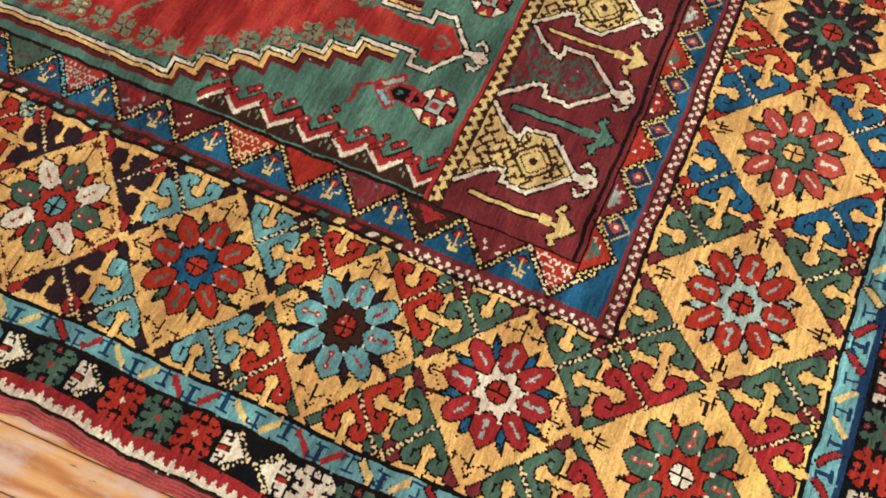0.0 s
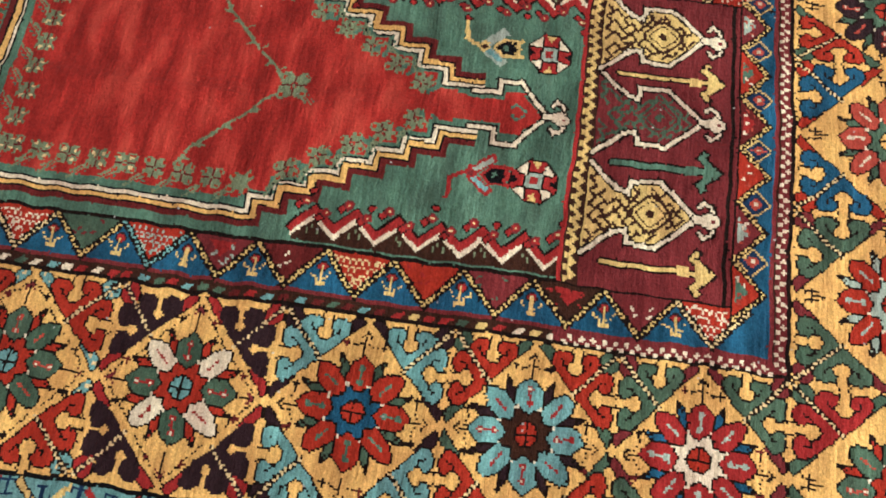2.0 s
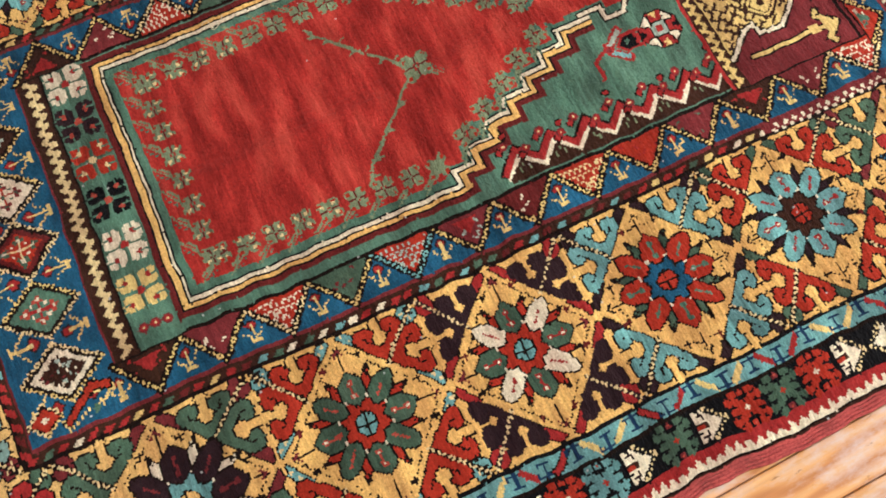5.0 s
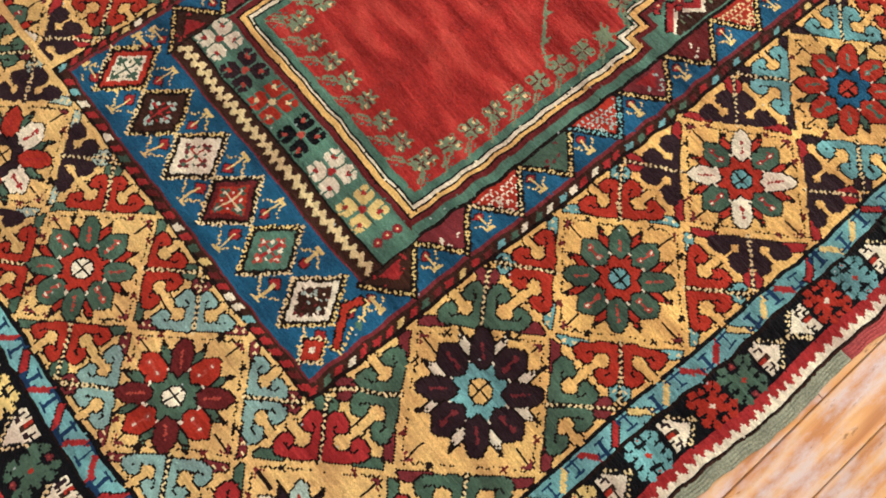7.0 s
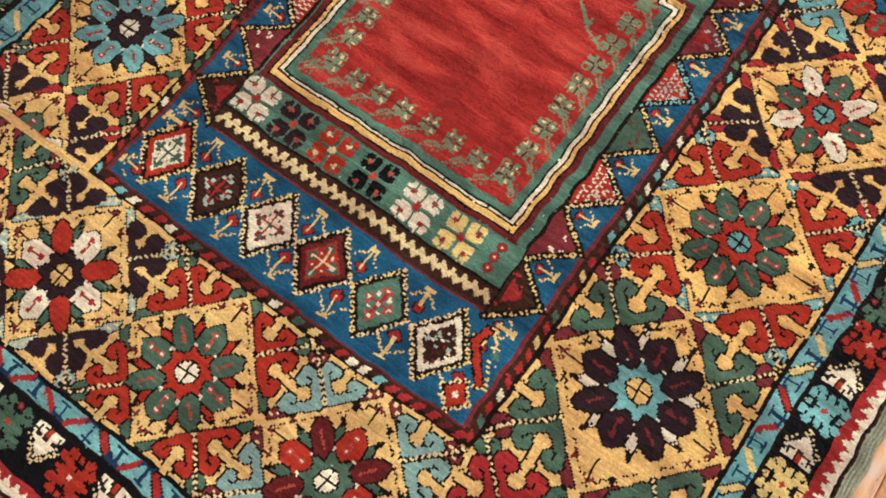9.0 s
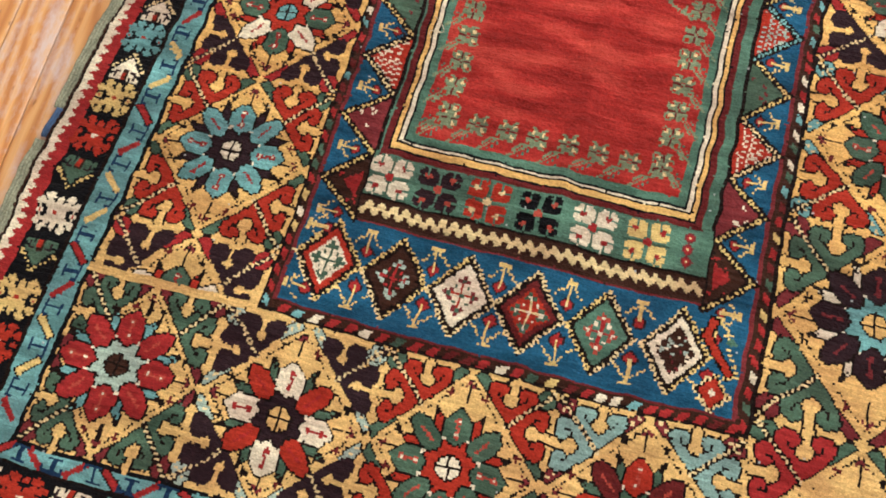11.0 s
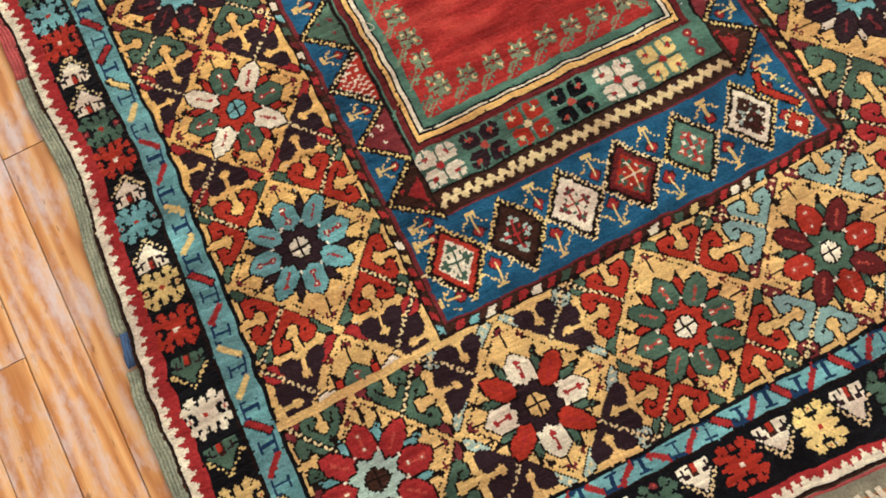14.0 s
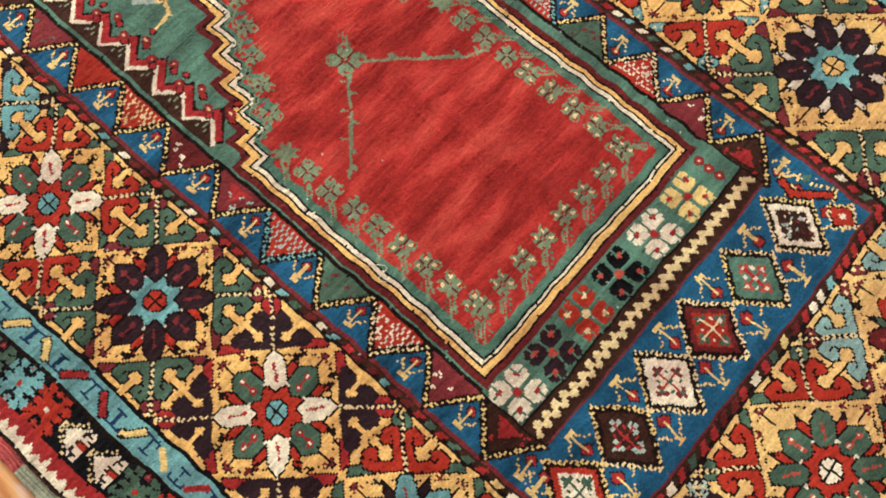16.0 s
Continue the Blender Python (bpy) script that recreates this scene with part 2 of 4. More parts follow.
class Frame:
    """A local drawing frame on the rug at (x, y): u and v are turned by ang degrees and may be mirrored."""

    def __init__(self, x, y, ang=0, fu=1, fv=1, owner=None, clip=None):
        self.x, self.y, self.owner, self.clip = x, y, owner, clip
        self.c, self.s, self.fu, self.fv = math.cos(radians(ang)), math.sin(radians(ang)), fu, fv

    def draw(self, fn, u, v, r, ink, edge=None):
        """Dyes the knots within r of the local place (u, v) where fn(u, v) holds; edge: an outline one knot wide."""
        u0, v0 = u * self.fu, v * self.fv
        cx, cy = self.x + u0 * self.c - v0 * self.s, self.y + u0 * self.s + v0 * self.c
        r += 2 * CELL
        i, j = span(cx - r, cx + r, cy - r, cy + r)
        dx, dy = XS[i][:, None] - self.x, YS[j][None] - self.y
        if not (dx.size and dy.size):
            return
        lu, lv = (dx * self.c + dy * self.s) * self.fu, (-dx * self.s + dy * self.c) * self.fv
        m = fn(lu, lv)
        ok = True if self.clip is None else self.clip(XS[i][:, None] + 0 * dy, YS[j][None] + 0 * dx)
        if edge:
            g = grown(m) & ok
            INK[i, j][g] = DYE[edge]
            if self.owner is not None:
                PIECE[i, j][g] = self.owner
        m = m & ok
        INK[i, j][m] = DYE[ink]
        if self.owner is not None:
            PIECE[i, j][m] = self.owner

    def oval(self, u, v, a, b, ink, edge=None, ang=0, power=2.0):
        c, s = math.cos(radians(ang)), math.sin(radians(ang))

        def fn(lu, lv):
            p, q = (lu - u) * c + (lv - v) * s, -(lu - u) * s + (lv - v) * c
            return np.abs(p / a) ** power + np.abs(q / b) ** power <= 1
        self.draw(fn, u, v, max(a, b) * 1.3, ink, edge)

    def bar(self, u0, v0, u1, v1, w, ink, edge=None, dots=0.0):
        """A straight line w wide; dots: the pitch of a dotted one."""
        long = math.hypot(u1 - u0, v1 - v0) + 1e-9
        p, q = (u1 - u0) / long, (v1 - v0) / long

        def fn(lu, lv):
            s, d = (lu - u0) * p + (lv - v0) * q, -(lu - u0) * q + (lv - v0) * p
            m = (s >= -w / 2) & (s <= long + w / 2) & (np.abs(d) <= w / 2)
            return m & ((s / dots) % 1 < 0.55) if dots else m
        self.draw(fn, (u0 + u1) / 2, (v0 + v1) / 2, long / 2 + w, ink, edge)

    def poly(self, pts, ink, edge=None):
        def fn(lu, lv):
            m = np.zeros(np.broadcast(lu, lv).shape, bool)
            for (a, b), (c, d) in zip(pts, pts[1:] + pts[:1]):
                if b != d:
                    m ^= ((lv > b) != (lv > d)) & (lu < (c - a) * (lv - b) / (d - b) + a)
            return m
        us, vs = [p[0] for p in pts], [p[1] for p in pts]
        self.draw(fn, (min(us) + max(us)) / 2, (min(vs) + max(vs)) / 2, math.hypot(max(us) - min(us), max(vs) - min(vs)) / 2, ink, edge)

    def path(self, pts, w, ink, edge=None, dots=0.0):
        if edge:
            for a, b in zip(pts, pts[1:]):
                self.bar(*a, *b, w + 2 * CELL, edge)
        for a, b in zip(pts, pts[1:]):
            self.bar(*a, *b, w, ink, dots=dots)


K = CELL


def rosette(x, y, r, star, heart, axis, diag, dash, dart, owner):
    """An eight-petalled rosette of radius r: pointed petals, darts between them, a star and its heart."""
    f = Frame(x, y, float(rng.uniform(-2, 2)), owner=owner)

    def ray(deg):
        ca, sa = math.cos(radians(deg)), math.sin(radians(deg))
        return lambda s, d: ((s * ca - d * sa) * r, (s * sa + d * ca) * r)
    for k in range(8):
        q = ray(45 * k + 22.5)
        f.poly([q(1.07, 0), q(0.86, 0.055), q(0.62, 0.15), q(0.34, 0.10), q(0.34, -0.10), q(0.62, -0.15), q(0.86, -0.055)], dart, "dark")
        f.bar(*q(0.90, 0), *q(1.08, 0), K, "dark")
    for k in range(8):
        q = ray(45 * k)
        odd = k % 2
        hue, w = (diag, 0.185) if odd else (axis, 0.225)
        end = [q(0.98, 0.6 * w), q(1.06, 0), q(0.98, -0.6 * w)] if odd else [q(0.90, 0.62 * w), q(1.01, 0), q(0.90, -0.62 * w)]
        f.poly([q(0.36, 0.4 * w), q(0.50, w), q(0.80, w)] + end + [q(0.80, -w), q(0.50, -w), q(0.36, -0.4 * w)], hue, "dark")
        mark = dash if dash != hue else "white"
        if hue == "white":
            mark = "crimson"
        f.bar(*q(0.54, -0.02), *q(0.82, 0.02), 1.1 * K, mark)
        if not odd:
            for s in (0.55, 0.80):
                f.oval(*q(s, 0), 1.5 * K, 1.5 * K, mark)
                if mark in ("coral", "crimson") and hue != "white":
                    f.oval(*q(s, 0), 0.7 * K, 0.7 * K, "white")
    pts = []
    for k in range(16):
        t, rad = radians(22.5 * k + 22.5), (0.49 if k % 2 == 0 else 0.33) * r
        pts.append((rad * math.cos(t), rad * math.sin(t)))
    f.poly(pts, star, "dark")
    for k in range(8):
        f.oval(*ray(45 * k + 22.5)(0.51, 0), 0.85 * K, 0.85 * K, "white" if star != "white" else star)
    i, j = span(x - r, x + r, y - r, y + r)
    PIECE[i, j][np.hypot(XS[i][:, None] - x, YS[j][None] - y) < 0.97 * r] = owner
    f.oval(0, 0, 0.19 * r, 0.19 * r, heart, "dark")
    f.bar(-0.19 * r, 0, 0.19 * r, 0, K, "dark")
    f.bar(0, -0.19 * r, 0, 0.19 * r, K, "dark")


HALF_LEAF = ((0.070, 0.050), (0.030, 0.10), (0.015, 0.17), (0.040, 0.25), (0.10, 0.28), (0.18, 0.26), (0.27, 0.19), (0.38, 0.10), (0.475, 0.0))
KEYHOLE = ((-0.02, 0.055), (0.05, 0.040), (0.125, 0.035), (0.16, 0.075), (0.21, 0.085), (0.25, 0.055), (0.28, 0.0))


def hooked_leaf(f, at, a, hue):
    """A heart-shaped leaf whose two lobes curl round a gold knob that grows from the compartment's edge.
    at(d, v): a place d in from the edge and v along it, in half compartments of size a."""
    j = float(rng.uniform(-0.012, 0.012))
    both = lambda half: [at(d, v + j) for d, v in half] + [at(d, j - v) for d, v in half[::-1]]
    solid = hue == "purple"
    f.poly(both(HALF_LEAF), hue, None if solid else "dark")
    if solid:
        f.bar(*at(-0.04, j), *at(0.24, j), 0.05 * a, "gold")
        f.oval(*at(0.25, j), 0.06 * a, 0.06 * a, "gold", power=1.5)
        f.poly([at(0.0, j - 0.07), at(0.07, j - 0.02), at(0.07, j + 0.02), at(0.0, j + 0.07)], "gold")
        return
    f.poly(both(KEYHOLE), "gold", "dark")
    f.bar(*at(-0.04, j), *at(0.20, j), 0.07 * a, "gold")
    for s in (1, -1):
        f.path([at(0.21, j + 0.085 * s), at(0.175, j + 0.15 * s), at(0.115, j + 0.165 * s)], 0.9 * K, "dark")


SLIVERS = {"purple": "crimson", "sky": "purple", "green": "wine", "blue": "red", "crimson": "green", "red": "green"}


def border_cell(x, y, a, b, ang, look_of, hooks, bloom=None, marks="chevron", sliver=None):
    """One compartment of the main border: a gold lozenge with a rosette, and hooked leaves in its four corners.
    a: half its length along the border (turned by ang), b: half the border's width."""
    hx, hy = (a, b) if ang == 0 else (b, a)
    rect(x - hx, x + hx, y - hy, y + hy, "gold", main)
    flower = piece("rosette", "main_border")
    speckle = sliver is not None
    edge_hue = sliver or SLIVERS[hooks]
    f = Frame(x, y, ang, owner=main)
    for fu in (1, -1):
        for fv in (1, -1):
            P = lambda p, q: ((1 - p) * a * fu, (1 - q) * b * fv)
            swap = lambda p, q: P(q, p)
            # slivers along the lozenge's edge and beside the stem
            for at in (P, swap):
                f.poly([at(0.72, 0.27), at(0.96, 0.045), at(0.86, 0.015), at(0.70, 0.15)], edge_hue, "dark")
                f.poly([at(0.015, 0.085), at(0.085, 0.115), at(0.20, 0.235), at(0.10, 0.235), at(0.015, 0.17)], edge_hue, "dark")
                if speckle:
                    for q in range(3):
                        d = 0.07 * q
                        f.oval(*at(0.74 + d, 0.19 - d), 0.9 * K, 0.9 * K, "cream")
                        f.oval(*at(0.05 + 0.5 * d, 0.12 + 0.6 * d), 0.8 * K, 0.8 * K, "cream" if q % 2 else "dark")
            leaf = Frame(x, y, ang, owner=piece("hooked_leaf", "main_border"))
            hooked_leaf(leaf, lambda d, v: P(0.025 + 0.95 * d, 0.5 + v), min(a, b), hooks)
            leaf = Frame(x, y, ang, owner=piece("hooked_leaf", "main_border"))
            hooked_leaf(leaf, lambda d, v: P(0.5 + v, 0.05 + 0.90 * d), min(a, b), hooks)
            # dotted stem on the diagonal
            f.bar(*P(0.03, 0.03), *P(0.50, 0.50), 2.3 * K, "dark" if hooks != "purple" else "purple")
            f.bar(*P(0.03, 0.03), *P(0.51, 0.51), 1.6 * K, "cream", dots=2.5 * K)
            if marks == "chevron":
                for at in (P, swap):
                    Frame(x, y, ang).bar(*at(0.985, 0.125), *at(0.60, 0.51), 1.0 * K, "dark", dots=2.0 * K)
    # stems and small crosses in the lozenge's four points
    f = Frame(x, y, ang)
    for k in range(4):
        p, q = ((1, 0), (-1, 0), (0, 1), (0, -1))[k]
        at = lambda s, d: ((p * s - q * d) * a, (q * s + p * d) * b)
        if marks == "comb":
            f.bar(*at(0.66, 0), *at(0.80, 0), K, "dark")
            for d in (-0.045, 0.045):
                f.path([at(0.74, d), at(0.86, d), at(0.88, 2 * d)], K, "dark")
            f.bar(*at(0.80, -0.075), *at(0.80, 0.075), K, "dark")
            continue
        f.bar(*at(0.62, 0), *at(0.84 if marks == "chevron" else 0.78, 0), K, "dark")
        f.path([at(0.79, -0.05), at(0.85, 0), at(0.79, 0.05)], K, "wine" if marks == "chevron" else "dark")
        for d in (0.21, -0.21):
            e = 0.7 + float(rng.uniform(-0.015, 0.015))
            hue = "maroon" if rng.random() < 0.5 else "dark"
            f.bar(*at(e - 0.035, d), *at(e + 0.035, d), 1.1 * K, hue)
            f.bar(*at(e, d - 0.035), *at(e, d + 0.035), 1.1 * K, hue)
            if marks == "branch":
                f.path([at(0.73, 0.03 if d > 0 else -0.03), at(0.69, 0.6 * d), at(e, d)], K, "dark", dots=2.2 * K)
    rosette(*(bloom or (x, y)), 0.071 if look_of is R_DARK else 0.066 if look_of is R_GREENX else 0.064, *look_of, flower)


R_GREEN = ("red", "white", "green", "green", "coral", "red")
R_GREENB = ("red", "sky", "green", "green", "coral", "red")
R_MIXED = ("red", "sky", "green", "white", "crimson", "red")
R_BLUE = ("brown", "red", "sky", "sky", "crimson", "purple")
R_STARB = ("blue", "red", "red", "red", "teal", "green")
R_WHITE = ("white", "red", "crimson", "crimson", "ice", "blue")
R_DARK = ("sky", "gold", "purple", "purple", "wine", "white")
R_ICE = ("ice", "red", "red", "red", "ice", "ice")
R_CORAL = ("green", "gold", "coral", "coral", "white", "green")
R_PURP = ("green", "red", "purple", "purple", "coral", "green")
R_GREENX = ("green", "white", "red", "maroon", "coral", "green")
R_CROSS = ("purple", "gold", "white", "red", "crimson", "green")
R_GREY = ("purple", "white", "white", "ice", "red", "purple")
R_DUSK = ("ice", "brown", "crimson", "crimson", "coral", "sky")
R_VIOLET = ("purple", "white", "sky", "sky", "crimson", "purple")
R_NIGHT = ("sky", "red", "purple", "purple", "wine", "red")

# bands: outer and inner limits of each side
IN_A, IN_B, IN_E, IN_T = -0.275, 0.290, -0.660, 0.600      # main border, inside
OUT_A, OUT_B, OUT_E, OUT_T = -0.503, 0.482, -0.868, 0.835  # main border, outside

# outermost: selvedge, reciprocal zigzag, red, dark guard, light blue guard
edge_piece = piece("zigzag_edge_stripe", None, "red stripe edged with cream sawteeth")
dark_guard = piece("dark_guard_stripe", None, "near-black stripe strewn with small flowers")
blue_guard = piece("light_blue_guard_stripe", None, "light blue stripe with slanting bars")
rect(-2, 2, -2, 2, "brown", edge_piece)
rect(-0.9875, 0.974, -0.6105, 0.6005, "dark", edge_piece)
rect(-0.985, 0.972, -0.608, 0.598, "white", edge_piece)
i, j = span(-0.983, 0.967, -0.606, 0.596)
gx, gy = XS[i][:, None], YS[j][None]
ragged = lambda n: np.repeat(rng.uniform(0.7, 1.3, n // 5 + 1), 5)[:n]
tooth = lambda s: np.abs((s / 0.0130 + 0.22 * np.sin(23 * s)) % 1 - 0.5) * 0.019
tx_, ty_ = tooth(gx) * ragged(gx.size)[:, None], tooth(gy) * ragged(gy.size)[None]
red_in = (gy > -0.6035 + tx_) & (gy < 0.5915 - tx_) & (gx > -0.979 + ty_) & (gx < 0.972 - ty_)
INK[i, j][red_in] = DYE["crimson"]
rect(-0.966, 0.935, -0.585, 0.5715, "black", dark_guard)
rect(-0.8985, 0.872, -0.5370, 0.5255, "dark", blue_guard)
rect(-0.894, 0.868, -0.5330, 0.5195, "sky", blue_guard)
rect(0.8665, 0.8745, -0.5370, 0.5255, "navy", blue_guard)
rect(-0.8725, 0.840, OUT_A - 0.005, OUT_B + 0.005, "black", blue_guard)
main = 0
rect(OUT_E, OUT_T, OUT_A, OUT_B, "gold", main)

# main border compartments: (x, half length, rosette, hooks, marks, speckled slivers)
ay, ab = (IN_A + OUT_A) / 2, (IN_A - OUT_A) / 2
for x, a, what, hooks, marks, sliver in ((0.504, 0.096, R_WHITE, "green", "branch", None), (0.3135, 0.0945, R_BLUE, "red", "branch", None), (0.1195, 0.0995, R_STARB, "sky", "branch", None), (-0.0785, 0.0985, R_MIXED, "purple", "chevron", None), (-0.284, 0.107, R_GREENB, "red", "chevron", "sky"), (-0.5115, 0.1205, R_DARK, "green", "chevron", None)):
    border_cell(x, ay, a, ab, 0, what, hooks, (-0.500, -0.385) if what is R_DARK else (x, -0.386), marks, sliver)
by, bb = (IN_B + OUT_B) / 2, (OUT_B - IN_B) / 2
border_cell(-0.698, by, 0.108, bb, 0, R_MIXED, "purple")
for x, a, what, hooks, marks in ((-0.483, 0.107, R_VIOLET, "red", "chevron"), (-0.2765, 0.0995, R_MIXED, "purple", "chevron"), (-0.0835, 0.0935, R_NIGHT, "green", "chevron"), (0.100, 0.090, R_MIXED, "red", "branch"), (0.290, 0.100, R_STARB, "sky", "branch"), (0.495, 0.105, R_GREEN, "red", "branch")):
    border_cell(x, by, a, bb, 0, what, hooks, (-0.478, by) if what is R_VIOLET else None, marks)
ex, eb = (IN_E + OUT_E) / 2, (IN_E - OUT_E) / 2
for y, a, what, hooks, sliver in ((0.225, 0.097, R_CROSS, "purple", "ice"), (0.0315, 0.0965, R_GREEN, "red", None), (-0.170, 0.105, R_GREENX, "mist", "wine")):
    border_cell(ex, y, a, eb, 90, what, hooks, (-0.772, y + 0.003), "chevron", sliver)
tx, tb = (IN_T + OUT_T) / 2, (OUT_T - IN_T) / 2
for y, a, what, hooks in ((-0.170, 0.104, R_ICE, "green"), (0.041, 0.107, R_CORAL, "blue"), (0.235, 0.087, R_PURP, "red")):
    border_cell(tx, y, a, tb, 90, what, hooks, None, "comb")
# corners
border_cell(tx, ay, tb, ab, 0, R_GREEN, "crimson", None, "comb")
border_cell(-0.750, -0.389, 0.118, 0.114, 0, R_GREY, "crimson", (-0.765, -0.382))
border_cell(ex, 0.402, eb, 0.080, 0, R_DUSK, "green", (-0.762, 0.414))
border_cell(tx, by, tb, bb, 0, R_GREEN, "red", None, "comb")
# gold lines that part the sides from the ends
fill = Frame(0, 0, owner=main)
fill.bar(-0.660, OUT_B, -0.660, IN_B, 4 * K, "gold")

# light blue guard: slanting bars and dark T marks


def blue_marks(x0, y0, x1, y1, flip, pitch=0.0395, phase=0):
    long = math.hypot(x1 - x0, y1 - y0)
    f = Frame(x0, y0, math.degrees(math.atan2(y1 - y0, x1 - x0)), fv=flip, owner=blue_guard)
    for k in range(int(long / pitch)):
        s = (k + 0.5) * pitch + float(rng.uniform(-0.002, 0.002))
        hue = "crimson" if phase is None else ("crimson", "crimson", "straw", "straw")[(k + phase) % 4]
        d = 0.008 if k % 2 else -0.008
        f.bar(s - d, -0.0075, s + d, 0.0075, 2.8 * K, hue, "dark" if rng.random() < 0.4 else None)
        q = s + 0.5 * pitch
        e = 0.0095 * (1 if k % 2 else -1)
        f.bar(q - 0.010, e, q + 0.010, e, 1.2 * K, "navy")
        f.bar(q, e, q, -0.7 * e, 1.6 * K, "navy")
        for w in (1, -1):
            f.bar(q + w * 0.010, e, q + w * 0.010, 0.45 * e, 1.1 * K, "navy")
        f.bar(q - 0.006, -0.75 * e, q + 0.006, -0.75 * e, 1.2 * K, "navy")


yA, yB = -0.5205, 0.5035
blue_marks(-0.8635, yA, 0.85, yA, 1, 0.0390, 2)
blue_marks(-0.862, yB, 0.85, yB, -1, 0.0475, 1)
blue_marks(-0.8832, 0.51, -0.8832, -0.525, -1, phase=None)
blue_marks(0.8555, -0.52, 0.8555, 0.49, -1)


# dark guard: little flowers and houses
def guard_flower(x, y, hue, eye="red", r=0.022, ang=0):
    """A flower of four forked petals and two blunt ones along the stripe, a small bud on either side."""
    own = piece("guard_flower", "dark_guard_stripe")
    f = Frame(x, y, ang, owner=own)
    f.oval(0, 0, 0.52 * r, 0.50 * r, hue)
    for su in (1, -1):
        f.oval(su * 0.62 * r, 0, 0.34 * r, 0.17 * r, hue)
        for sv in (1, -1):
            f.bar(0, 0, su * 0.55 * r, sv * 0.55 * r, 0.42 * r, hue)
            f.oval(su * 0.84 * r, sv * 0.55 * r, 0.23 * r, 0.24 * r, hue)
            f.oval(su * 0.52 * r, sv * 0.88 * r, 0.25 * r, 0.22 * r, hue)
            f.bar(su * 0.78 * r, sv * 0.80 * r, su * 0.60 * r, sv * 0.66 * r, 0.9 * K, "black")
    for sv in (1, -1):
        f.oval(0, sv * 0.86 * r, 0.20 * r, 0.20 * r, hue if hue != "green" else "wine", power=1.2)
        f.oval(0, sv * 0.86 * r, 0.6 * K, 0.6 * K, "coral")
        f.bar(0, sv * 0.36 * r, 0, sv * 0.66 * r, 0.9 * K, "black")
    f.oval(0, 0, 1.2 * K, 1.2 * K, eye)


def guard_house(x, y, ang, hue="white", door="red", z=1.0):
    """A little gabled house; the gable points along +u. z: its size."""
    own = piece("guard_house", "dark_guard_stripe")
    f = Frame(x, y, ang, owner=own)
    at = lambda pts: [(u * z, v * z) for u, v in pts]
    f.poly(at([(-0.003, -0.015), (0.014, 0), (-0.003, 0.015)]), hue)
    f.poly(at([(-0.020, -0.018), (-0.002, -0.018), (-0.002, 0.018), (-0.020, 0.018)]), hue)
    f.path(at([(-0.003, -0.020), (0.020, 0), (-0.003, 0.020)]), 3.4 * K, "black")
    f.path(at([(-0.003, -0.020), (0.020, 0), (-0.003, 0.020)]), 1.7 * K, "straw" if hue == "green" else "cream", dots=2.2 * K)
    for s in (1, -1):
        f.path(at([(-0.015, s * 0.013), (-0.007, s * 0.013), (-0.007, s * 0.008)]), 1.3 * K, "purple")
        f.bar(-0.012 * z, s * 0.019 * z, -0.010 * z, s * 0.016 * z, 1.4 * K, "black")
    f.bar(-0.020 * z, s * 0.007 * z, -0.016 * z, s * 0.007 * z, K, "black")
    f.bar(-0.016 * z, 0, -0.009 * z, 0, 3.0 * K, "brown")
    f.bar(-0.016 * z, 0, -0.012 * z, 0, 1.8 * K, door)


gA, gB, gE, gT = -0.562, 0.5485, -0.9300, 0.903
hues = {"r": "red", "g": "green", "b": "sky", "y": "straw", "w": "white"}


def guard_row(names, place, ang, z=1.0):
    """A row of guard motifs: r g b y w are flowers, H a house, h one turned about, G a green house turned about."""
    for k, s in enumerate(names):
        x, y = place(k)
        if s in hues:
            guard_flower(x, y, hues[s], "white" if s == "r" else "red", 0.0228 * z, 90 if abs(x) > 0.88 else 0)
        else:
            guard_house(x, y, ang + (0 if s == "H" else 180), "green" if s == "G" else "white", z=z)


guard_row("HbrHgrGyHbHrgHhrbHgHrgrHhwgbHrHgrHb", lambda k: (-0.591 + 0.0475 * (k - 5), gA), 0)
guard_row("gHryGwGr", lambda k: (-0.772 + 0.0540 * (k - 2), gB), 0)
guard_row("yHbHrgHHrbgHwHrgHbyHrgHbHrgHbHrgH", lambda k: (-0.449 + 0.0455 * k, gB), 0)
guard_row("rHrHbHyHgHrHyHgHrHyHgHb", lambda k: (gE + (0.005 if k % 2 else 0), 0.551 - 0.0490 * k), 180, 1.06)
guard_row("HgHrHbyHrHgHbHrHgrHgHb", lambda k: (gT, 0.530 - 0.0487 * k), 0)

# speckled guard round the inner border
speck = piece("speckled_guard_stripe", None, "narrow dark stripe speckled with bright blocks")
rect(IN_E, IN_T, IN_A, IN_B, "dark", speck)
rect(IN_E + 2 * K, IN_T - 2 * K, IN_A + 2 * K, IN_B - 2 * K, "brown", speck)


def specks(x0, y0, x1, y1, dotted=False):
    long = math.hypot(x1 - x0, y1 - y0)
    f = Frame(x0, y0, math.degrees(math.atan2(y1 - y0, x1 - x0)), owner=speck)
    s, k = 0.004, 0
    while s < long - 0.004:
        if dotted:
            f.oval(s, 0.003 if k % 2 else -0.003, 1.2 * K, 1.2 * K, "white")
            s += 0.0065
        else:
            hue = ("white", "crimson", "green", "crimson", "straw", "sky", "crimson", "maroon", "green", "crimson")[int(rng.integers(10))]
            f.poly([(s - 0.0085, -0.0042), (s + 0.002, -0.0042), (s + 0.0085, 0.0042), (s - 0.002, 0.0042)], hue)
            s += float(rng.uniform(0.016, 0.022))
        k += 1


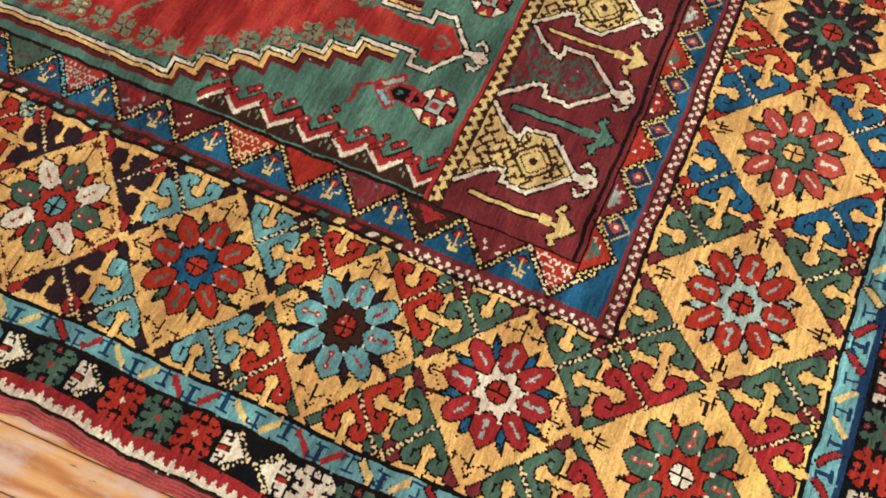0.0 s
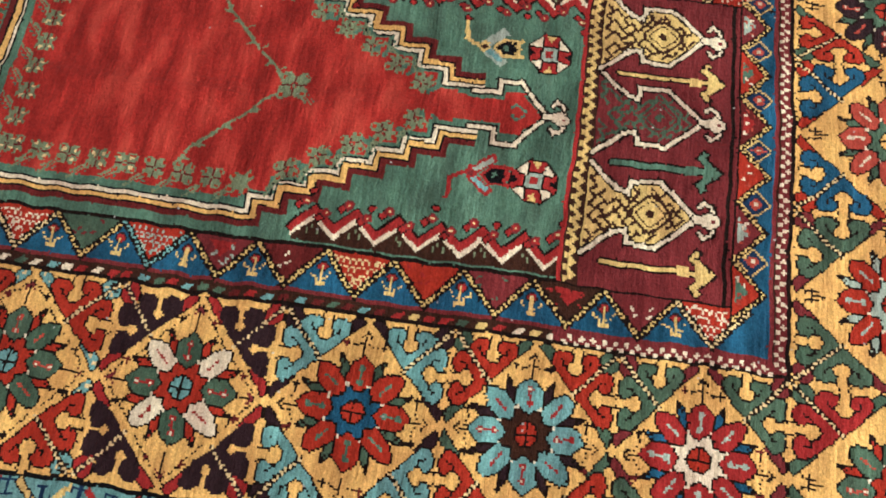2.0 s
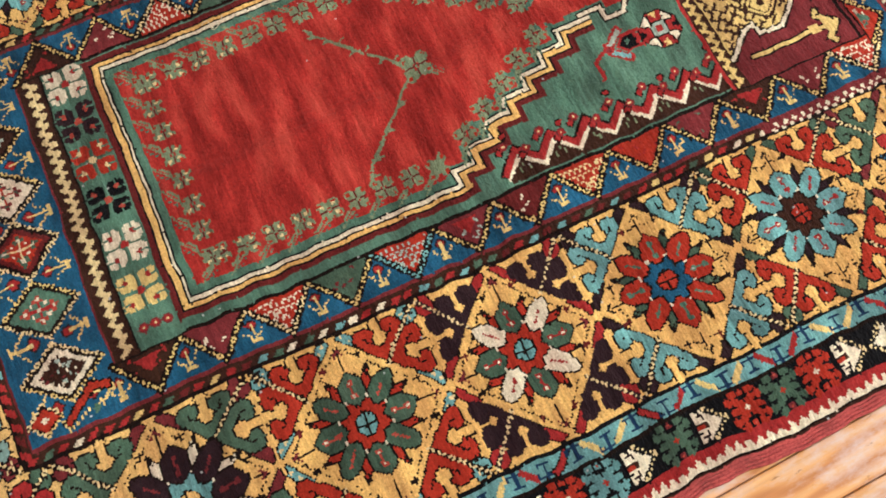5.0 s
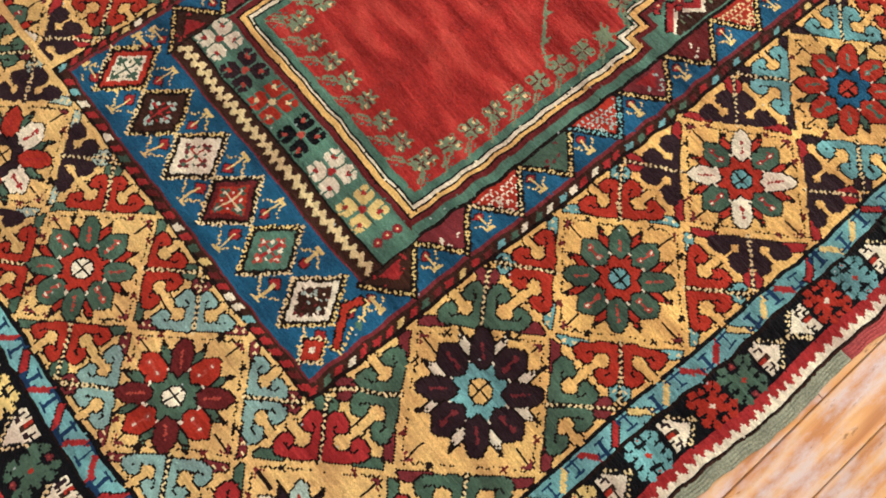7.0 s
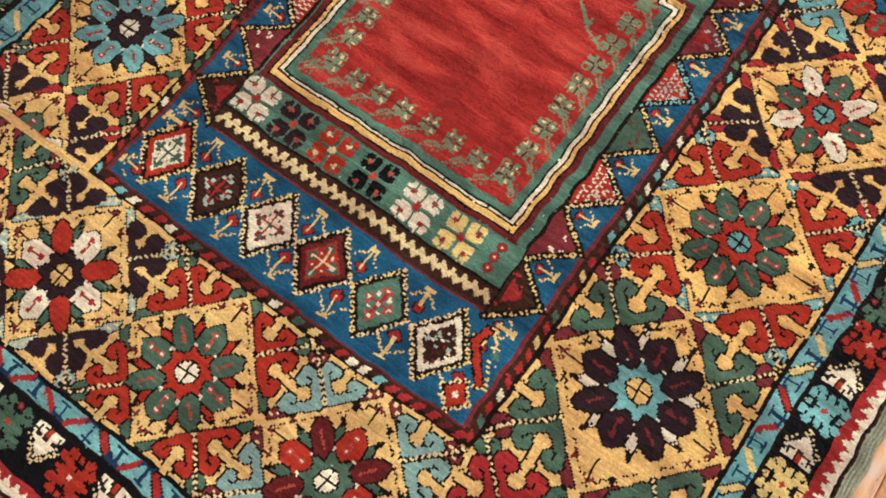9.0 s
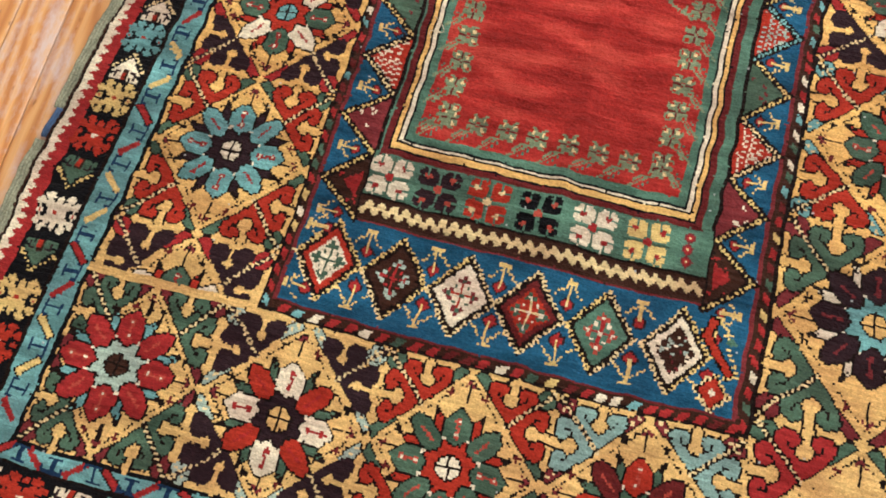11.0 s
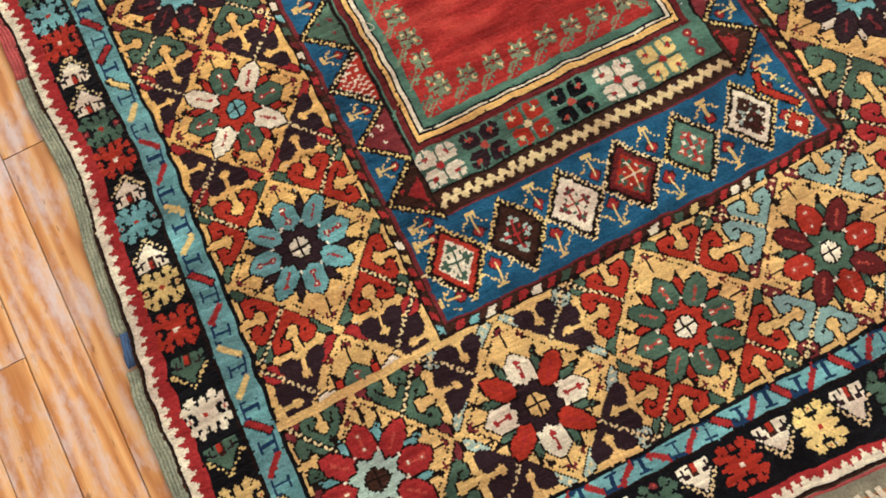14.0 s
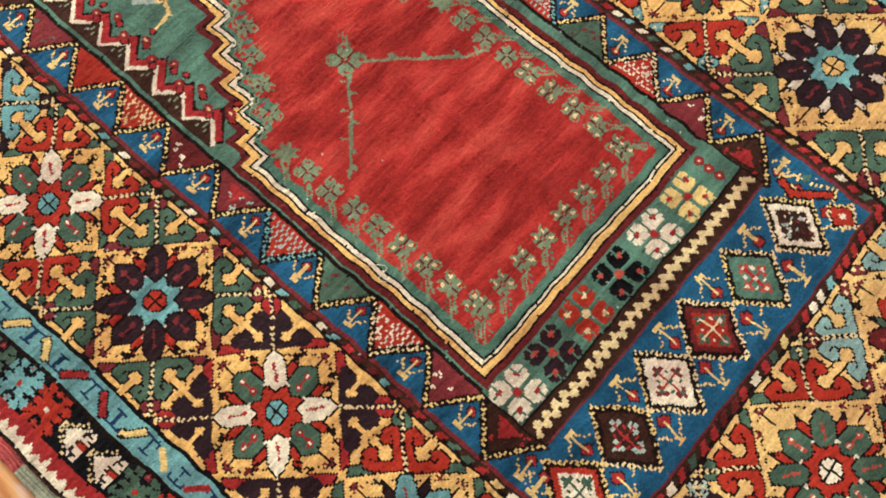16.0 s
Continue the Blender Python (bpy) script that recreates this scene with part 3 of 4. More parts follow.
specks(-0.652, -0.2665, 0.35, -0.2665)
rect(0.33, 0.592, IN_A + 2 * K, IN_A + 7 * K, "wine", speck)
rect(0.5815, 0.595, IN_A + 2 * K, IN_B - 2 * K, "wine", speck)
specks(0.34, -0.2670, 0.585, -0.2670, True)
specks(0.5880, -0.268, 0.5880, 0.280, True)
specks(-0.652, 0.2835, 0.59, 0.2835)
specks(-0.6525, -0.262, -0.6525, 0.278)

# inner blue border
inner = piece("inner_border", None, "blue stripe with dotted triangles and lozenges")
rect(-0.6455, 0.579, -0.2585, 0.2765, "wine", inner)
rect(-0.6415, 0.574, -0.2540, 0.2725, "blue", inner)
rect(-0.5245, 0.531, -0.2005, 0.2190, "wine", inner)


def sprig(x, y, ang, size=1.0):
    """An anchor: a red bud on a straw stem, with two dotted arms rising from its foot at -v."""
    f = Frame(x, y, ang, owner=inner)
    z = size
    f.oval(0, 0.010 * z, 0.0062 * z, 0.0062 * z, "crimson", "purple", power=1.3)
    f.bar(0, -0.012 * z, 0, 0.007 * z, 1.2 * K, "straw")
    f.oval(0, 0.010 * z, 0.0016, 0.0016, "cream")
    for s in (1, -1):
        f.bar(0, -0.012 * z, s * 0.0145 * z, 0.003 * z, 1.4 * K, "straw", dots=2.0 * K)
    f.bar(-0.0045 * z, -0.0135 * z, 0.0045 * z, -0.0135 * z, 1.7 * K, "straw")


def triangles(x0, x1, base, tip, n):
    """Triangles hung from the inner edge, with beaded outlines and sprigs between them."""
    step = (x1 - x0) / n
    kinds = (("brown", "crimson", "straw", 6), ("wine", "white", "straw", 4), ("red", "white", "cream", 14), ("green", "wine", "straw", 5), ("red", "ice", "sky", 14), ("wine", "ice", "straw", 6), ("maroon", "white", "straw", 5), ("red", "cream", "straw", 14), ("red", "crimson", "straw", 5), ("wine", "green", "straw", 4))
    for k in range(n):
        own = piece("triangle", "inner_border")
        f = Frame(0, 0, owner=own)
        c = x0 + (k + 0.5) * step
        h = tip - base
        ground, mark, rim, many = kinds[k % len(kinds)]
        f.poly([(c - 0.46 * step, base), (c + 0.46 * step, base), (c, base + 0.92 * h)], ground, "dark")
        if many == 6:
            f.poly([(c - 0.20 * step, base + 0.10 * h), (c + 0.20 * step, base + 0.10 * h), (c, base + 0.50 * h)], "crimson")
        for w in range(8 if many > 10 else 0):
            for q in range(-7, 8):
                v, u = 2 * K * (w + 1) * math.copysign(1, h), (3 * q + 1.5 * (w % 2)) * K
                if abs(u) < 0.46 * (0.90 - abs(v / h)) * step and rng.random() < 0.85:
                    f.oval(c + u, base + v, 0.75 * K, 0.75 * K, mark)
        for q in range(many if many < 10 else 3):
            v = float(rng.uniform(0.06, 0.66))
            u = float(rng.uniform(-0.40, 0.40)) * (0.95 - v) * step
            f.bar(c + u, base + v * h, c + u + float(rng.choice([-0.003, 0.003])), base + v * h + 0.002, 1.15 * K, mark)
        for s in (1, -1):
            edge = (c + s * 0.5 * step, base, c, tip)
            f.bar(*edge, 3.6 * K, "dark")
            f.bar(*edge, 1.7 * K, rim, dots=2.3 * K)
        sprig(x0 + k * step, base + 0.60 * h, 180 if h > 0 else 0, 0.9)


triangles(-0.5275, 0.5515, -0.2010, -0.2515, 13)
triangles(-0.5235, 0.5685, 0.2195, 0.2705, 13)


def lozenge(x, y, ground, ring, club, heart, bar, a=0.047, b=0.037):
    """A lozenge with a beaded edge, a coloured ring and a cross of four clubs."""
    own = piece("lozenge", "inner_border")
    f = Frame(x, y, owner=own)
    f.poly([(-1.05 * a, 0), (0, -1.05 * b), (1.05 * a, 0), (0, 1.05 * b)], "dark")
    for s in (1, -1):
        for w in (1, -1):
            f.bar(s * a, 0, 0, w * b, 1.9 * K, "cream" if rng.random() < 0.5 else "straw", dots=2.3 * K)
    for k, hue in ((0.86, "dark"), (0.80, ring), (0.60, ground)):
        f.poly([(-k * a, 0), (0, -k * b), (k * a, 0), (0, k * b)], hue)
    if a < 0.03:
        f.oval(0, 0, 1.6 * K, 1.6 * K, "white")
        return
    if ring == "white" and ground != "white":
        for q in range(46):
            u, v = float(rng.uniform(-0.6, 0.6)), float(rng.uniform(-0.6, 0.6))
            if abs(u) + abs(v) < 0.60:
                f.oval(u * a, v * b, 0.8 * K, 0.8 * K, ("ice", "wine", "white")[q % 3])
        return
    for s, w in ((1, 0), (-1, 0), (0, 1), (0, -1)):
        u, v = 0.36 * s * a, 0.36 * w * b
        for d in (-1, 0, 1):
            f.oval(u - 1.5 * abs(d) * s * K * 0.4 + w * d * 1.8 * K, v - 1.5 * abs(d) * w * K * 0.4 + s * d * 1.8 * K, 1.25 * K, 1.25 * K, club)
        f.oval(u + s * 1.6 * K, v + w * 1.6 * K, 1.2 * K, 1.2 * K, club)
        f.bar(0, 0, u, v, 1.2 * K, bar)
        f.oval(u, v, 0.95 * K, 0.95 * K, heart)
        f.oval(0.19 * (s + w) * a, 0.19 * (w - s) * b, 0.75 * K, 0.75 * K, heart)
    f.oval(0, 0, 1.1 * K, 1.1 * K, heart)


for y, *look_of in ((0.231, "white", "red", "green", "green", "green"), (0.150, "brown", "brown", "ice", "crimson", "crimson"), (0.070, "white", "white", "wine", "green", "red"), (-0.009, "red", "maroon", "green", "white", "cream"), (-0.093, "teal", "teal", "coral", "white", "crimson"), (-0.180, "brown", "white", "ice", "ice", "ice")):
    lozenge(-0.582, y, *look_of, 0.050, 0.0395)
    sprig(-0.615, y - 0.040, -90, 1.2)
    sprig(-0.549, y - 0.040, 90, 1.1)
lozenge(-0.620, -0.229, "red", "red", "white", "white", "red", 0.021, 0.0190)
sprig(-0.545, 0.254, 180, 1.0), sprig(-0.622, 0.256, 180, 1.0)
corner = Frame(0, 0, owner=inner)
corner.path([(-0.540, -0.216), (-0.556, -0.210), (-0.594, -0.241)], 3.0 * K, "red", "dark")
corner.path([(-0.534, -0.224), (-0.596, -0.250), (-0.600, -0.238)], 1.5 * K, "straw", dots=2.4 * K)
corner.oval(-0.560, -0.238, 0.006, 0.004, "teal")
# upper end: triangles on the panel's side, small beaded lozenges between their points
for k in range(6):
    y = -0.178 + 0.0735 * k
    f = Frame(0, 0, owner=piece("triangle", "inner_border"))
    ground, mark = (("red", "teal"), ("wine", "ice"), ("red", "white"), ("maroon", "crimson"))[k % 4]
    f.poly([(0.533, y - 0.036), (0.533, y + 0.036), (0.566, y)], ground, "dark")
    f.poly([(0.535, y - 0.017), (0.535, y + 0.017), (0.550, y)], mark if mark != "white" else ground)
    for q in range(7):
        v = float(rng.uniform(-0.018, 0.018))
        f.oval(0.537 + float(rng.uniform(0, 0.012)), y + v, 0.9 * K, 0.9 * K, "white" if q % 2 else "coral")
    for s in (1, -1):
        f.bar(0.533, y + s * 0.037, 0.568, y, 3.0 * K, "dark")
        f.bar(0.533, y + s * 0.037, 0.568, y, 1.6 * K, "straw", dots=2.3 * K)
    c = y + 0.0367
    f = Frame(0.555, c, owner=piece("lozenge", "inner_border"))
    f.poly([(-0.016, 0), (0, -0.015), (0.016, 0), (0, 0.015)], "navy", "straw")
    f.poly([(-0.009, 0), (0, -0.008), (0.009, 0), (0, 0.008)], "coral")
    f.oval(0, 0, 1.0 * K, 1.0 * K, "white")

# green end panel with six square flowers, and its zigzag
panel = piece("green_end_panel", None, "green panel with a row of square flowers")
rect(-0.5215, -0.489, -0.1985, 0.2165, "brown", panel)
zz = Frame(0, 0, owner=panel)
n = 54
zig = [(-0.506 + (0.0050 if k % 2 else -0.0050), -0.194 + 0.406 * k / n) for k in range(n + 1)]
zz.path(zig, 2.5 * K, "cream")
rect(-0.4915, -0.430, -0.1985, 0.2165, "teal", panel)
rect(-0.4915, -0.489, -0.1985, 0.2165, "dark", panel)


def square_flower(x, y, hue, dot, r=0.0245):
    own = piece("square_flower", "green_end_panel")
    f = Frame(x, y, owner=own)
    for su in (1, -1):
        for sv in (1, -1):
            f.oval(su * 0.54 * r, sv * 0.54 * r, 0.47 * r, 0.47 * r, hue, power=3)
            f.bar(su * 0.54 * r, sv * 1.0 * r, su * 0.54 * r, sv * 0.8 * r, K, "teal")
            f.oval(su * 0.6 * r, sv * 0.6 * r, 0.15 * r, 0.15 * r, dot)
            f.bar(su * 0.93 * r, sv * 0.55 * r, su * 0.7 * r, sv * 0.55 * r, K, "teal")
    f.bar(-r, 0, r, 0, 0.9 * K, "teal" if hue in ("purple", "black") else "green")
    f.bar(0, -r, 0, r, 0.9 * K, "teal" if hue in ("purple", "black") else "green")
    f.oval(0, 0, 0.2 * r, 0.2 * r, dot)


for y, hue, dot in ((0.191, "white", "crimson"), (0.131, "purple", "coral"), (0.070, "red", "cream"), (0.007, "black", "coral"), (-0.059, "white", "crimson"), (-0.123, "straw", "crimson")):
    square_flower(-0.463, y, hue, dot, 0.0255)
for k in range(3):
    zz.oval(-0.477 + 0.015 * k, -0.172, 1.9 * K, 1.9 * K, "crimson", "wine")
    zz.oval(-0.477 + 0.015 * k, -0.172, 0.7 * K, 0.7 * K, "cream")

def finial(f, u, z):
    """A white anchor-shaped finial: a stem that widens to a flat head, with two barbs curling back."""
    at = lambda pts: [(u + p * z, q * z) for p, q in pts]
    for s in (1, -1):
        f.path(at([(0.027, s * 0.006), (0.025, s * 0.017), (0.016, s * 0.023), (0.011, s * 0.017)]), 1.5 * K, "white", "dark")
    f.poly(at([(0.0, -0.003), (0.012, -0.005), (0.022, -0.011), (0.034, -0.004), (0.034, 0.004), (0.022, 0.011), (0.012, 0.005), (0.0, 0.003)]), "white", "dark")
    f.oval(u + 0.026 * z, 0, 0.9 * K, 0.9 * K, "wine")


# red field with its stepped niche; green spandrel beyond
span_piece = piece("green_spandrel", None, "green ground above the stepped niche")
field_piece = piece("red_niche_field", None, "streaked red field of the niche")
rect(-0.432, 0.327, -0.1985, 0.2165, "dark", span_piece)
rect(-0.432, 0.327, -0.1965, 0.2145, "teal", span_piece)
i, j = span(-0.438, 0.327, -0.1965, 0.2145)
gx, gy = XS[i][:, None], YS[j][None]
off = np.abs(gy - 0.015 + 0.003 * np.clip((gx + 0.05) / 0.26, 0, 1))
STAIRS = ((-0.050, 0.179), (-0.022, 0.160), (0.013, 0.138), (0.050, 0.117), (0.086, 0.096), (0.121, 0.075), (0.156, 0.054), (9, 0.034))


def stair(x):
    """Half width of the niche's white line: a flight of steps towards the point."""
    h = np.full(x.shape, STAIRS[-1][1])
    for limit, width in STAIRS[::-1]:
        h = np.where(x < limit, width, h)
    return h


def inside(lo):
    """Whether a knot lies at least lo within the outermost line."""
    return (off < stair(gx + lo - 0.0185) + 0.0185 - lo) & (gx > -0.4340 + lo)


# beyond the niche the field narrows to a neck and a pointed head, parted from its white line by a green strip
head = np.where(gx < 0.234, 0.0185, np.where(gx < 0.258, 0.030, 0.030 * (0.284 - gx) / 0.026))
in_head = (gx > 0.160) & (off < head)
outline = np.where(gx < 0.228, 0.0265, np.where(gx < 0.254, 0.045, 0.045 * (0.290 - gx) / 0.036))
lines = ((0.000, "maroon"), (0.0075, "black"), (0.0095, "gold"), (0.0155, "black"), (0.0180, "white"), (0.0225, "black"), (0.0250, "teal"))
for lo, ink in lines:
    m = inside(lo) & (gx < 0.208)
    INK[i, j][m] = DYE[ink]
INK[i, j][(gx > 0.170) & (off < outline)] = DYE["teal"]
m = (inside(0.0345) & (gx < -0.06)) | (inside(0.029) & (gx >= -0.06) & (gx < 0.175)) | in_head
INK[i, j][m] = DYE["field"]
PIECE[i, j][m] = field_piece
f = Frame(0, 0.013, owner=span_piece)
for s in (1, -1):
    f.path([(0.196, s * 0.027), (0.228, s * 0.026), (0.228, s * 0.045), (0.254, s * 0.045), (0.289, s * 0.003)], 1.9 * K, "white", "dark")
finial(f, 0.286, 1.0)
for s in (1, -1):
    f.path([(0.262, s * 0.003), (0.252, s * 0.012), (0.246, s * 0.006)], 1.3 * K, "teal")


def flower_sprig(x, y, ang, r=0.0132, pale=True, flip=1):
    """An open sage flower of four notched petals on a slanting dotted stem."""
    f = Frame(x, y, ang, fv=flip, owner=field_piece)
    f.bar(-0.030, -0.030, -0.003, -0.006, 1.1 * K, "sage")
    f.bar(-0.024, -0.032, -0.008, -0.018, 1.1 * K, "teal", dots=2.4 * K)
    f.bar(-0.026, -0.020, -0.016, -0.012, 1.4 * K, "sage")
    for k in range(4):
        a = radians(45 + 90 * k)
        f.oval(0.78 * r * math.cos(a), 0.78 * r * math.sin(a), 0.54 * r, 0.52 * r, "sage", ang=45 + 90 * k)
        f.oval(1.05 * r * math.cos(a), 1.05 * r * math.sin(a), 1.0 * K, 1.0 * K, "red")
        if pale and k != 2:
            f.oval(0.74 * r * math.cos(a), 0.74 * r * math.sin(a), 1.0 * K, 1.0 * K, "cream")
    f.bar(-0.8 * r, 0, 0.8 * r, 0, 0.8 * K, "maroon")
    f.bar(0, -0.8 * r, 0, 0.8 * r, 0.8 * K, "maroon")
    f.oval(0, 0, 0.9 * K, 0.9 * K, "sage")


for k in range(9):
    flower_sprig(-0.362 + 0.0368 * k, -0.120 - 0.001 * k, 0, pale=k < 5)
    flower_sprig(-0.362 + 0.0368 * k, 0.149 + 0.001 * k, 0, pale=k < 4, flip=-1)
for k in range(8):
    flower_sprig(-0.369, -0.118 + 0.0375 * k, -90, 0.0125)
for k in range(5):
    flower_sprig(-0.016 + 0.036 * k, -0.104 + 0.0225 * k, 20, pale=False)
    flower_sprig(-0.016 + 0.036 * k, 0.130 - 0.0225 * k, -20, pale=False, flip=-1)
    f = Frame(0.002 + 0.036 * k, 0.013, owner=field_piece)
    for s in (1, -1):
        for q in range(3):
            f.oval(float(rng.uniform(-0.012, 0.012)), s * (0.112 - 0.0225 * k + float(rng.uniform(-0.006, 0.004))), 2.2 * K, 1.4 * K, "teal", ang=45 * s)
f = Frame(0, 0, owner=field_piece)
for (x0, y0), (x1, y1) in (((-0.155, -0.116), (-0.138, -0.086)), ((-0.138, -0.086), (-0.040, 0.014)), ((-0.040, 0.014), (-0.134, 0.112)), ((-0.134, 0.112), (-0.147, 0.128))):
    f.bar(x0, y0, x1, y1, 1.7 * K, "sage")
    n = max(1, int(math.hypot(x1 - x0, y1 - y0) / 0.019))
    for k in range(n):
        x, y = x0 + (x1 - x0) * (k + 0.5) / n, y0 + (y1 - y0) * (k + 0.5) / n
        s = 0.007 if k % 2 else -0.007
        f.poly([(x, y), (x + s, y + 0.009 * (1 if s > 0 else -1)), (x + 0.011, y + s)], "sage")
flower_sprig(-0.034, 0.015, 90, 0.018, False)

# spandrel ornaments
for s in (1, -1):
    f = Frame(0, 0, owner=span_piece, fv=s)
    base = 0.189 if s < 0 else 0.207
    pts = []
    for k in range(7):
        c = 0.032 + 0.0508 * k
        pts += [(c - 0.0254, base - 0.001), (c, base - 0.0255)]
    pts += [(0.337, base - 0.001)]
    f.poly([(pts[0][0], base + 0.003)] + pts + [(pts[-1][0], base + 0.003)], "brown")
    f.path([(u, v - 0.0120) for u, v in pts], 3.6 * K, "crimson", "dark")
    f.path([(u, v - 0.0030) for u, v in pts], 1.9 * K, "white")
    for u, v in pts[1::2]:
        for q in (-0.006, 0, 0.006):
            f.bar(u + q, v + 0.007 + abs(q), u + q, v + 0.012 + abs(q), 0.9 * K, "sage")
    for k in range(13):
        c = 0.02 + 0.0254 * k
        v = base - (0.047 if k % 2 == 0 else 0.034)
        f.poly([(c - 0.0127, v + 0.006), (c - 0.008, v + 0.001), (c - 0.003, v + 0.006), (c - 0.008, v + 0.011)], "crimson", "dark")
        f.oval(c, v, 1.7 * K, 1.7 * K, "crimson", "wine")
        f.oval(c, v, 0.7 * K, 0.7 * K, "cream")
        if k % 3 == 0:
            f.oval(c + 0.003, v - 0.014, 1.5 * K, 1.5 * K, "crimson", "dark")
for x, y, hue in ((0.288, -0.078, "crimson"), (0.286, 0.104, "crimson")):
    own = piece("octagon_rosette", "green_spandrel")
    f = Frame(x, y, owner=own)
    r = 0.029
    f.poly([(r * math.cos(radians(a)), r * math.sin(radians(a))) for a in np.arange(22.5, 360, 45)], hue, "dark")
    for k in range(4):
        f.poly([(0.95 * r * math.cos(radians(90 * k + 45 + d)), 0.95 * r * math.sin(radians(90 * k + 45 + d))) for d in (-20, 20)] + [(0.5 * r * math.cos(radians(90 * k + 45)), 0.5 * r * math.sin(radians(90 * k + 45)))], "white", "dark")
        f.poly([(0.95 * r * math.cos(radians(90 * k + d)), 0.95 * r * math.sin(radians(90 * k + d))) for d in (-12, 12)] + [(0.6 * r * math.cos(radians(90 * k)), 0.6 * r * math.sin(radians(90 * k)))], "straw" if k % 2 else "black")
    f.oval(0, 0, 0.34 * r, 0.34 * r, "ice", "dark", power=6)
    f.oval(0, 0, 0.18 * r, 0.18 * r, "crimson", power=6)
for x, y, c1, c2, turn in ((0.222, -0.077, "crimson", "ice", -1), (0.213, 0.106, "straw", "ice", 1)):
    own = piece("tulip", "green_spandrel")
    f = Frame(x, y, owner=own)
    for s in (1, -1):
        f.bar(-0.010, s * 0.005, 0.010, s * 0.021, 5.0 * K, c1 if c1 == "crimson" else c2)
        f.bar(-0.008, s * 0.006, 0.009, s * 0.019, 2.6 * K, c2 if s > 0 else "sky")
        f.bar(0.026, s * 0.009, 0.036, s * 0.012, 2.2 * K, c1)
    f.poly([(-0.002, 0), (0.012, -0.014), (0.032, -0.014), (0.036, 0), (0.032, 0.014), (0.012, 0.014)], c1)
    f.poly([(0.002, 0), (0.014, -0.010), (0.030, -0.010), (0.027, -0.004), (0.033, 0), (0.027, 0.004), (0.030, 0.010), (0.014, 0.010)], "black")
    f.oval(0.016, 0, 1.5 * K, 1.5 * K, "teal")
    f.oval(-0.013, 0, 0.0085, 0.0085, c1, power=1.2)
    f.oval(-0.013, 0, 0.0045, 0.0045, "brown" if c1 == "straw" else "wine", power=1.2)
    f.path([(-0.022, turn * 0.002), (-0.036, turn * 0.008), (-0.038, turn * 0.034)], 2.2 * K, c1)

# zigzag column and maroon top panel with arrows and gabled towers
top = piece("maroon_top_panel", None, "maroon panel with towers and arrows")
rect(0.3265, 0.3315, -0.1985, 0.2165, "crimson", top)
rect(0.3315, 0.353, -0.1985, 0.2165, "brown", top)
f = Frame(0, 0, owner=top)
f.path([(0.342 + (0.005 if k % 2 else -0.005), -0.194 + 0.0075 * k) for k in range(55)], 1.9 * K, "straw")
rect(0.353, 0.528, -0.1985, 0.2165, "wine", top)
rect(0.521, 0.524, -0.1985, 0.2165, "dark", top)


def tower(y, ground, mark):
    own = piece("tower", "maroon_top_panel")
    f = Frame(0.353, y, owner=own)
    shape = [(0.0, -0.060), (0.046, -0.024), (0.050, -0.038), (0.088, -0.040), (0.128, 0), (0.088, 0.040), (0.050, 0.038), (0.046, 0.024), (0.0, 0.060)]
    f.poly(shape, ground)
    if mark:
        g = rng
        for k in range(11):
            for q in range(-5, 6):
                u, v = 0.008 + 0.0105 * k, 0.0085 * q + 0.004 * (k % 2)
                wide = 0.050 - 0.72 * u if u < 0.046 else 0.033 if u < 0.088 else 0.033 - 0.85 * (u - 0.088)
                if abs(v) < wide and g.random() < 0.8:
                    d = 1 if (k + q) % 2 else -1
                    f.path([(u - 0.004, v - 0.003 * d), (u, v), (u + 0.003, v + 0.004 * d)], 1.6 * K, mark)
        f.oval(0.078, 0, 0.027, 0.027, mark, power=1.2)
        f.oval(0.078, 0, 0.022, 0.022, ground, power=1.2)
        f.oval(0.078, 0, 0.016, 0.016, ground, mark, power=1.2)
        f.oval(0.078, 0, 0.006, 0.006, mark, power=1.2)
    for s in (1, -1):
        line = [(0.0, s * 0.060), (0.036, s * 0.028), (0.050, s * 0.024), (0.052, s * 0.041), (0.088, s * 0.042), (0.130, s * 0.003)]
        f.path(line, 2.0 * K, "white", "dark")
    finial(f, 0.126, 1.0)


def arrow(y, hue, x0=0.378, x1=0.508):
    own = piece("arrow", "maroon_top_panel")
    f = Frame(0, y, owner=own)
    f.bar(x0, 0, x1 - 0.012, 0, 2.4 * K, hue, "dark")
    f.poly([(x1 - 0.040, -0.006), (x1 - 0.026, -0.006), (x1 - 0.026, 0.006), (x1 - 0.040, 0.006)], hue)
    for s in (1, -1):
        f.path([(x1, 0), (x1 - 0.022, s * 0.018), (x1 - 0.018, s * 0.024)], 2.6 * K, hue, "dark")
    f.poly([(x1 - 0.018, -0.010), (x1 + 0.004, 0), (x1 - 0.018, 0.010)], hue)


tower(-0.098, "straw", "brown")
tower(0.035, "wine", "green")
tower(0.157, "straw", "brown")
for y, hue in ((-0.165, "straw"), (-0.034, "teal"), (0.094, "straw")):
    arrow(y, hue)


# ---- the pile as geometry ----
# the weaver's hand: here and there a knot takes the colour of its neighbour
for axis, step in ((0, 1), (1, 1), (0, -1), (1, -1)):
    slip = rng.random(INK.shape) < 0.010
    INK = np.where(slip, np.roll(INK, step, axis), INK)

WAVES = [(float(rng.uniform(50, 160)), float(rng.uniform(-90, 90)), float(rng.uniform(0, 6.3)), float(rng.uniform(50, 160)), float(rng.uniform(-90, 90)), float(rng.uniform(0, 6.3))) for k in range(7)]


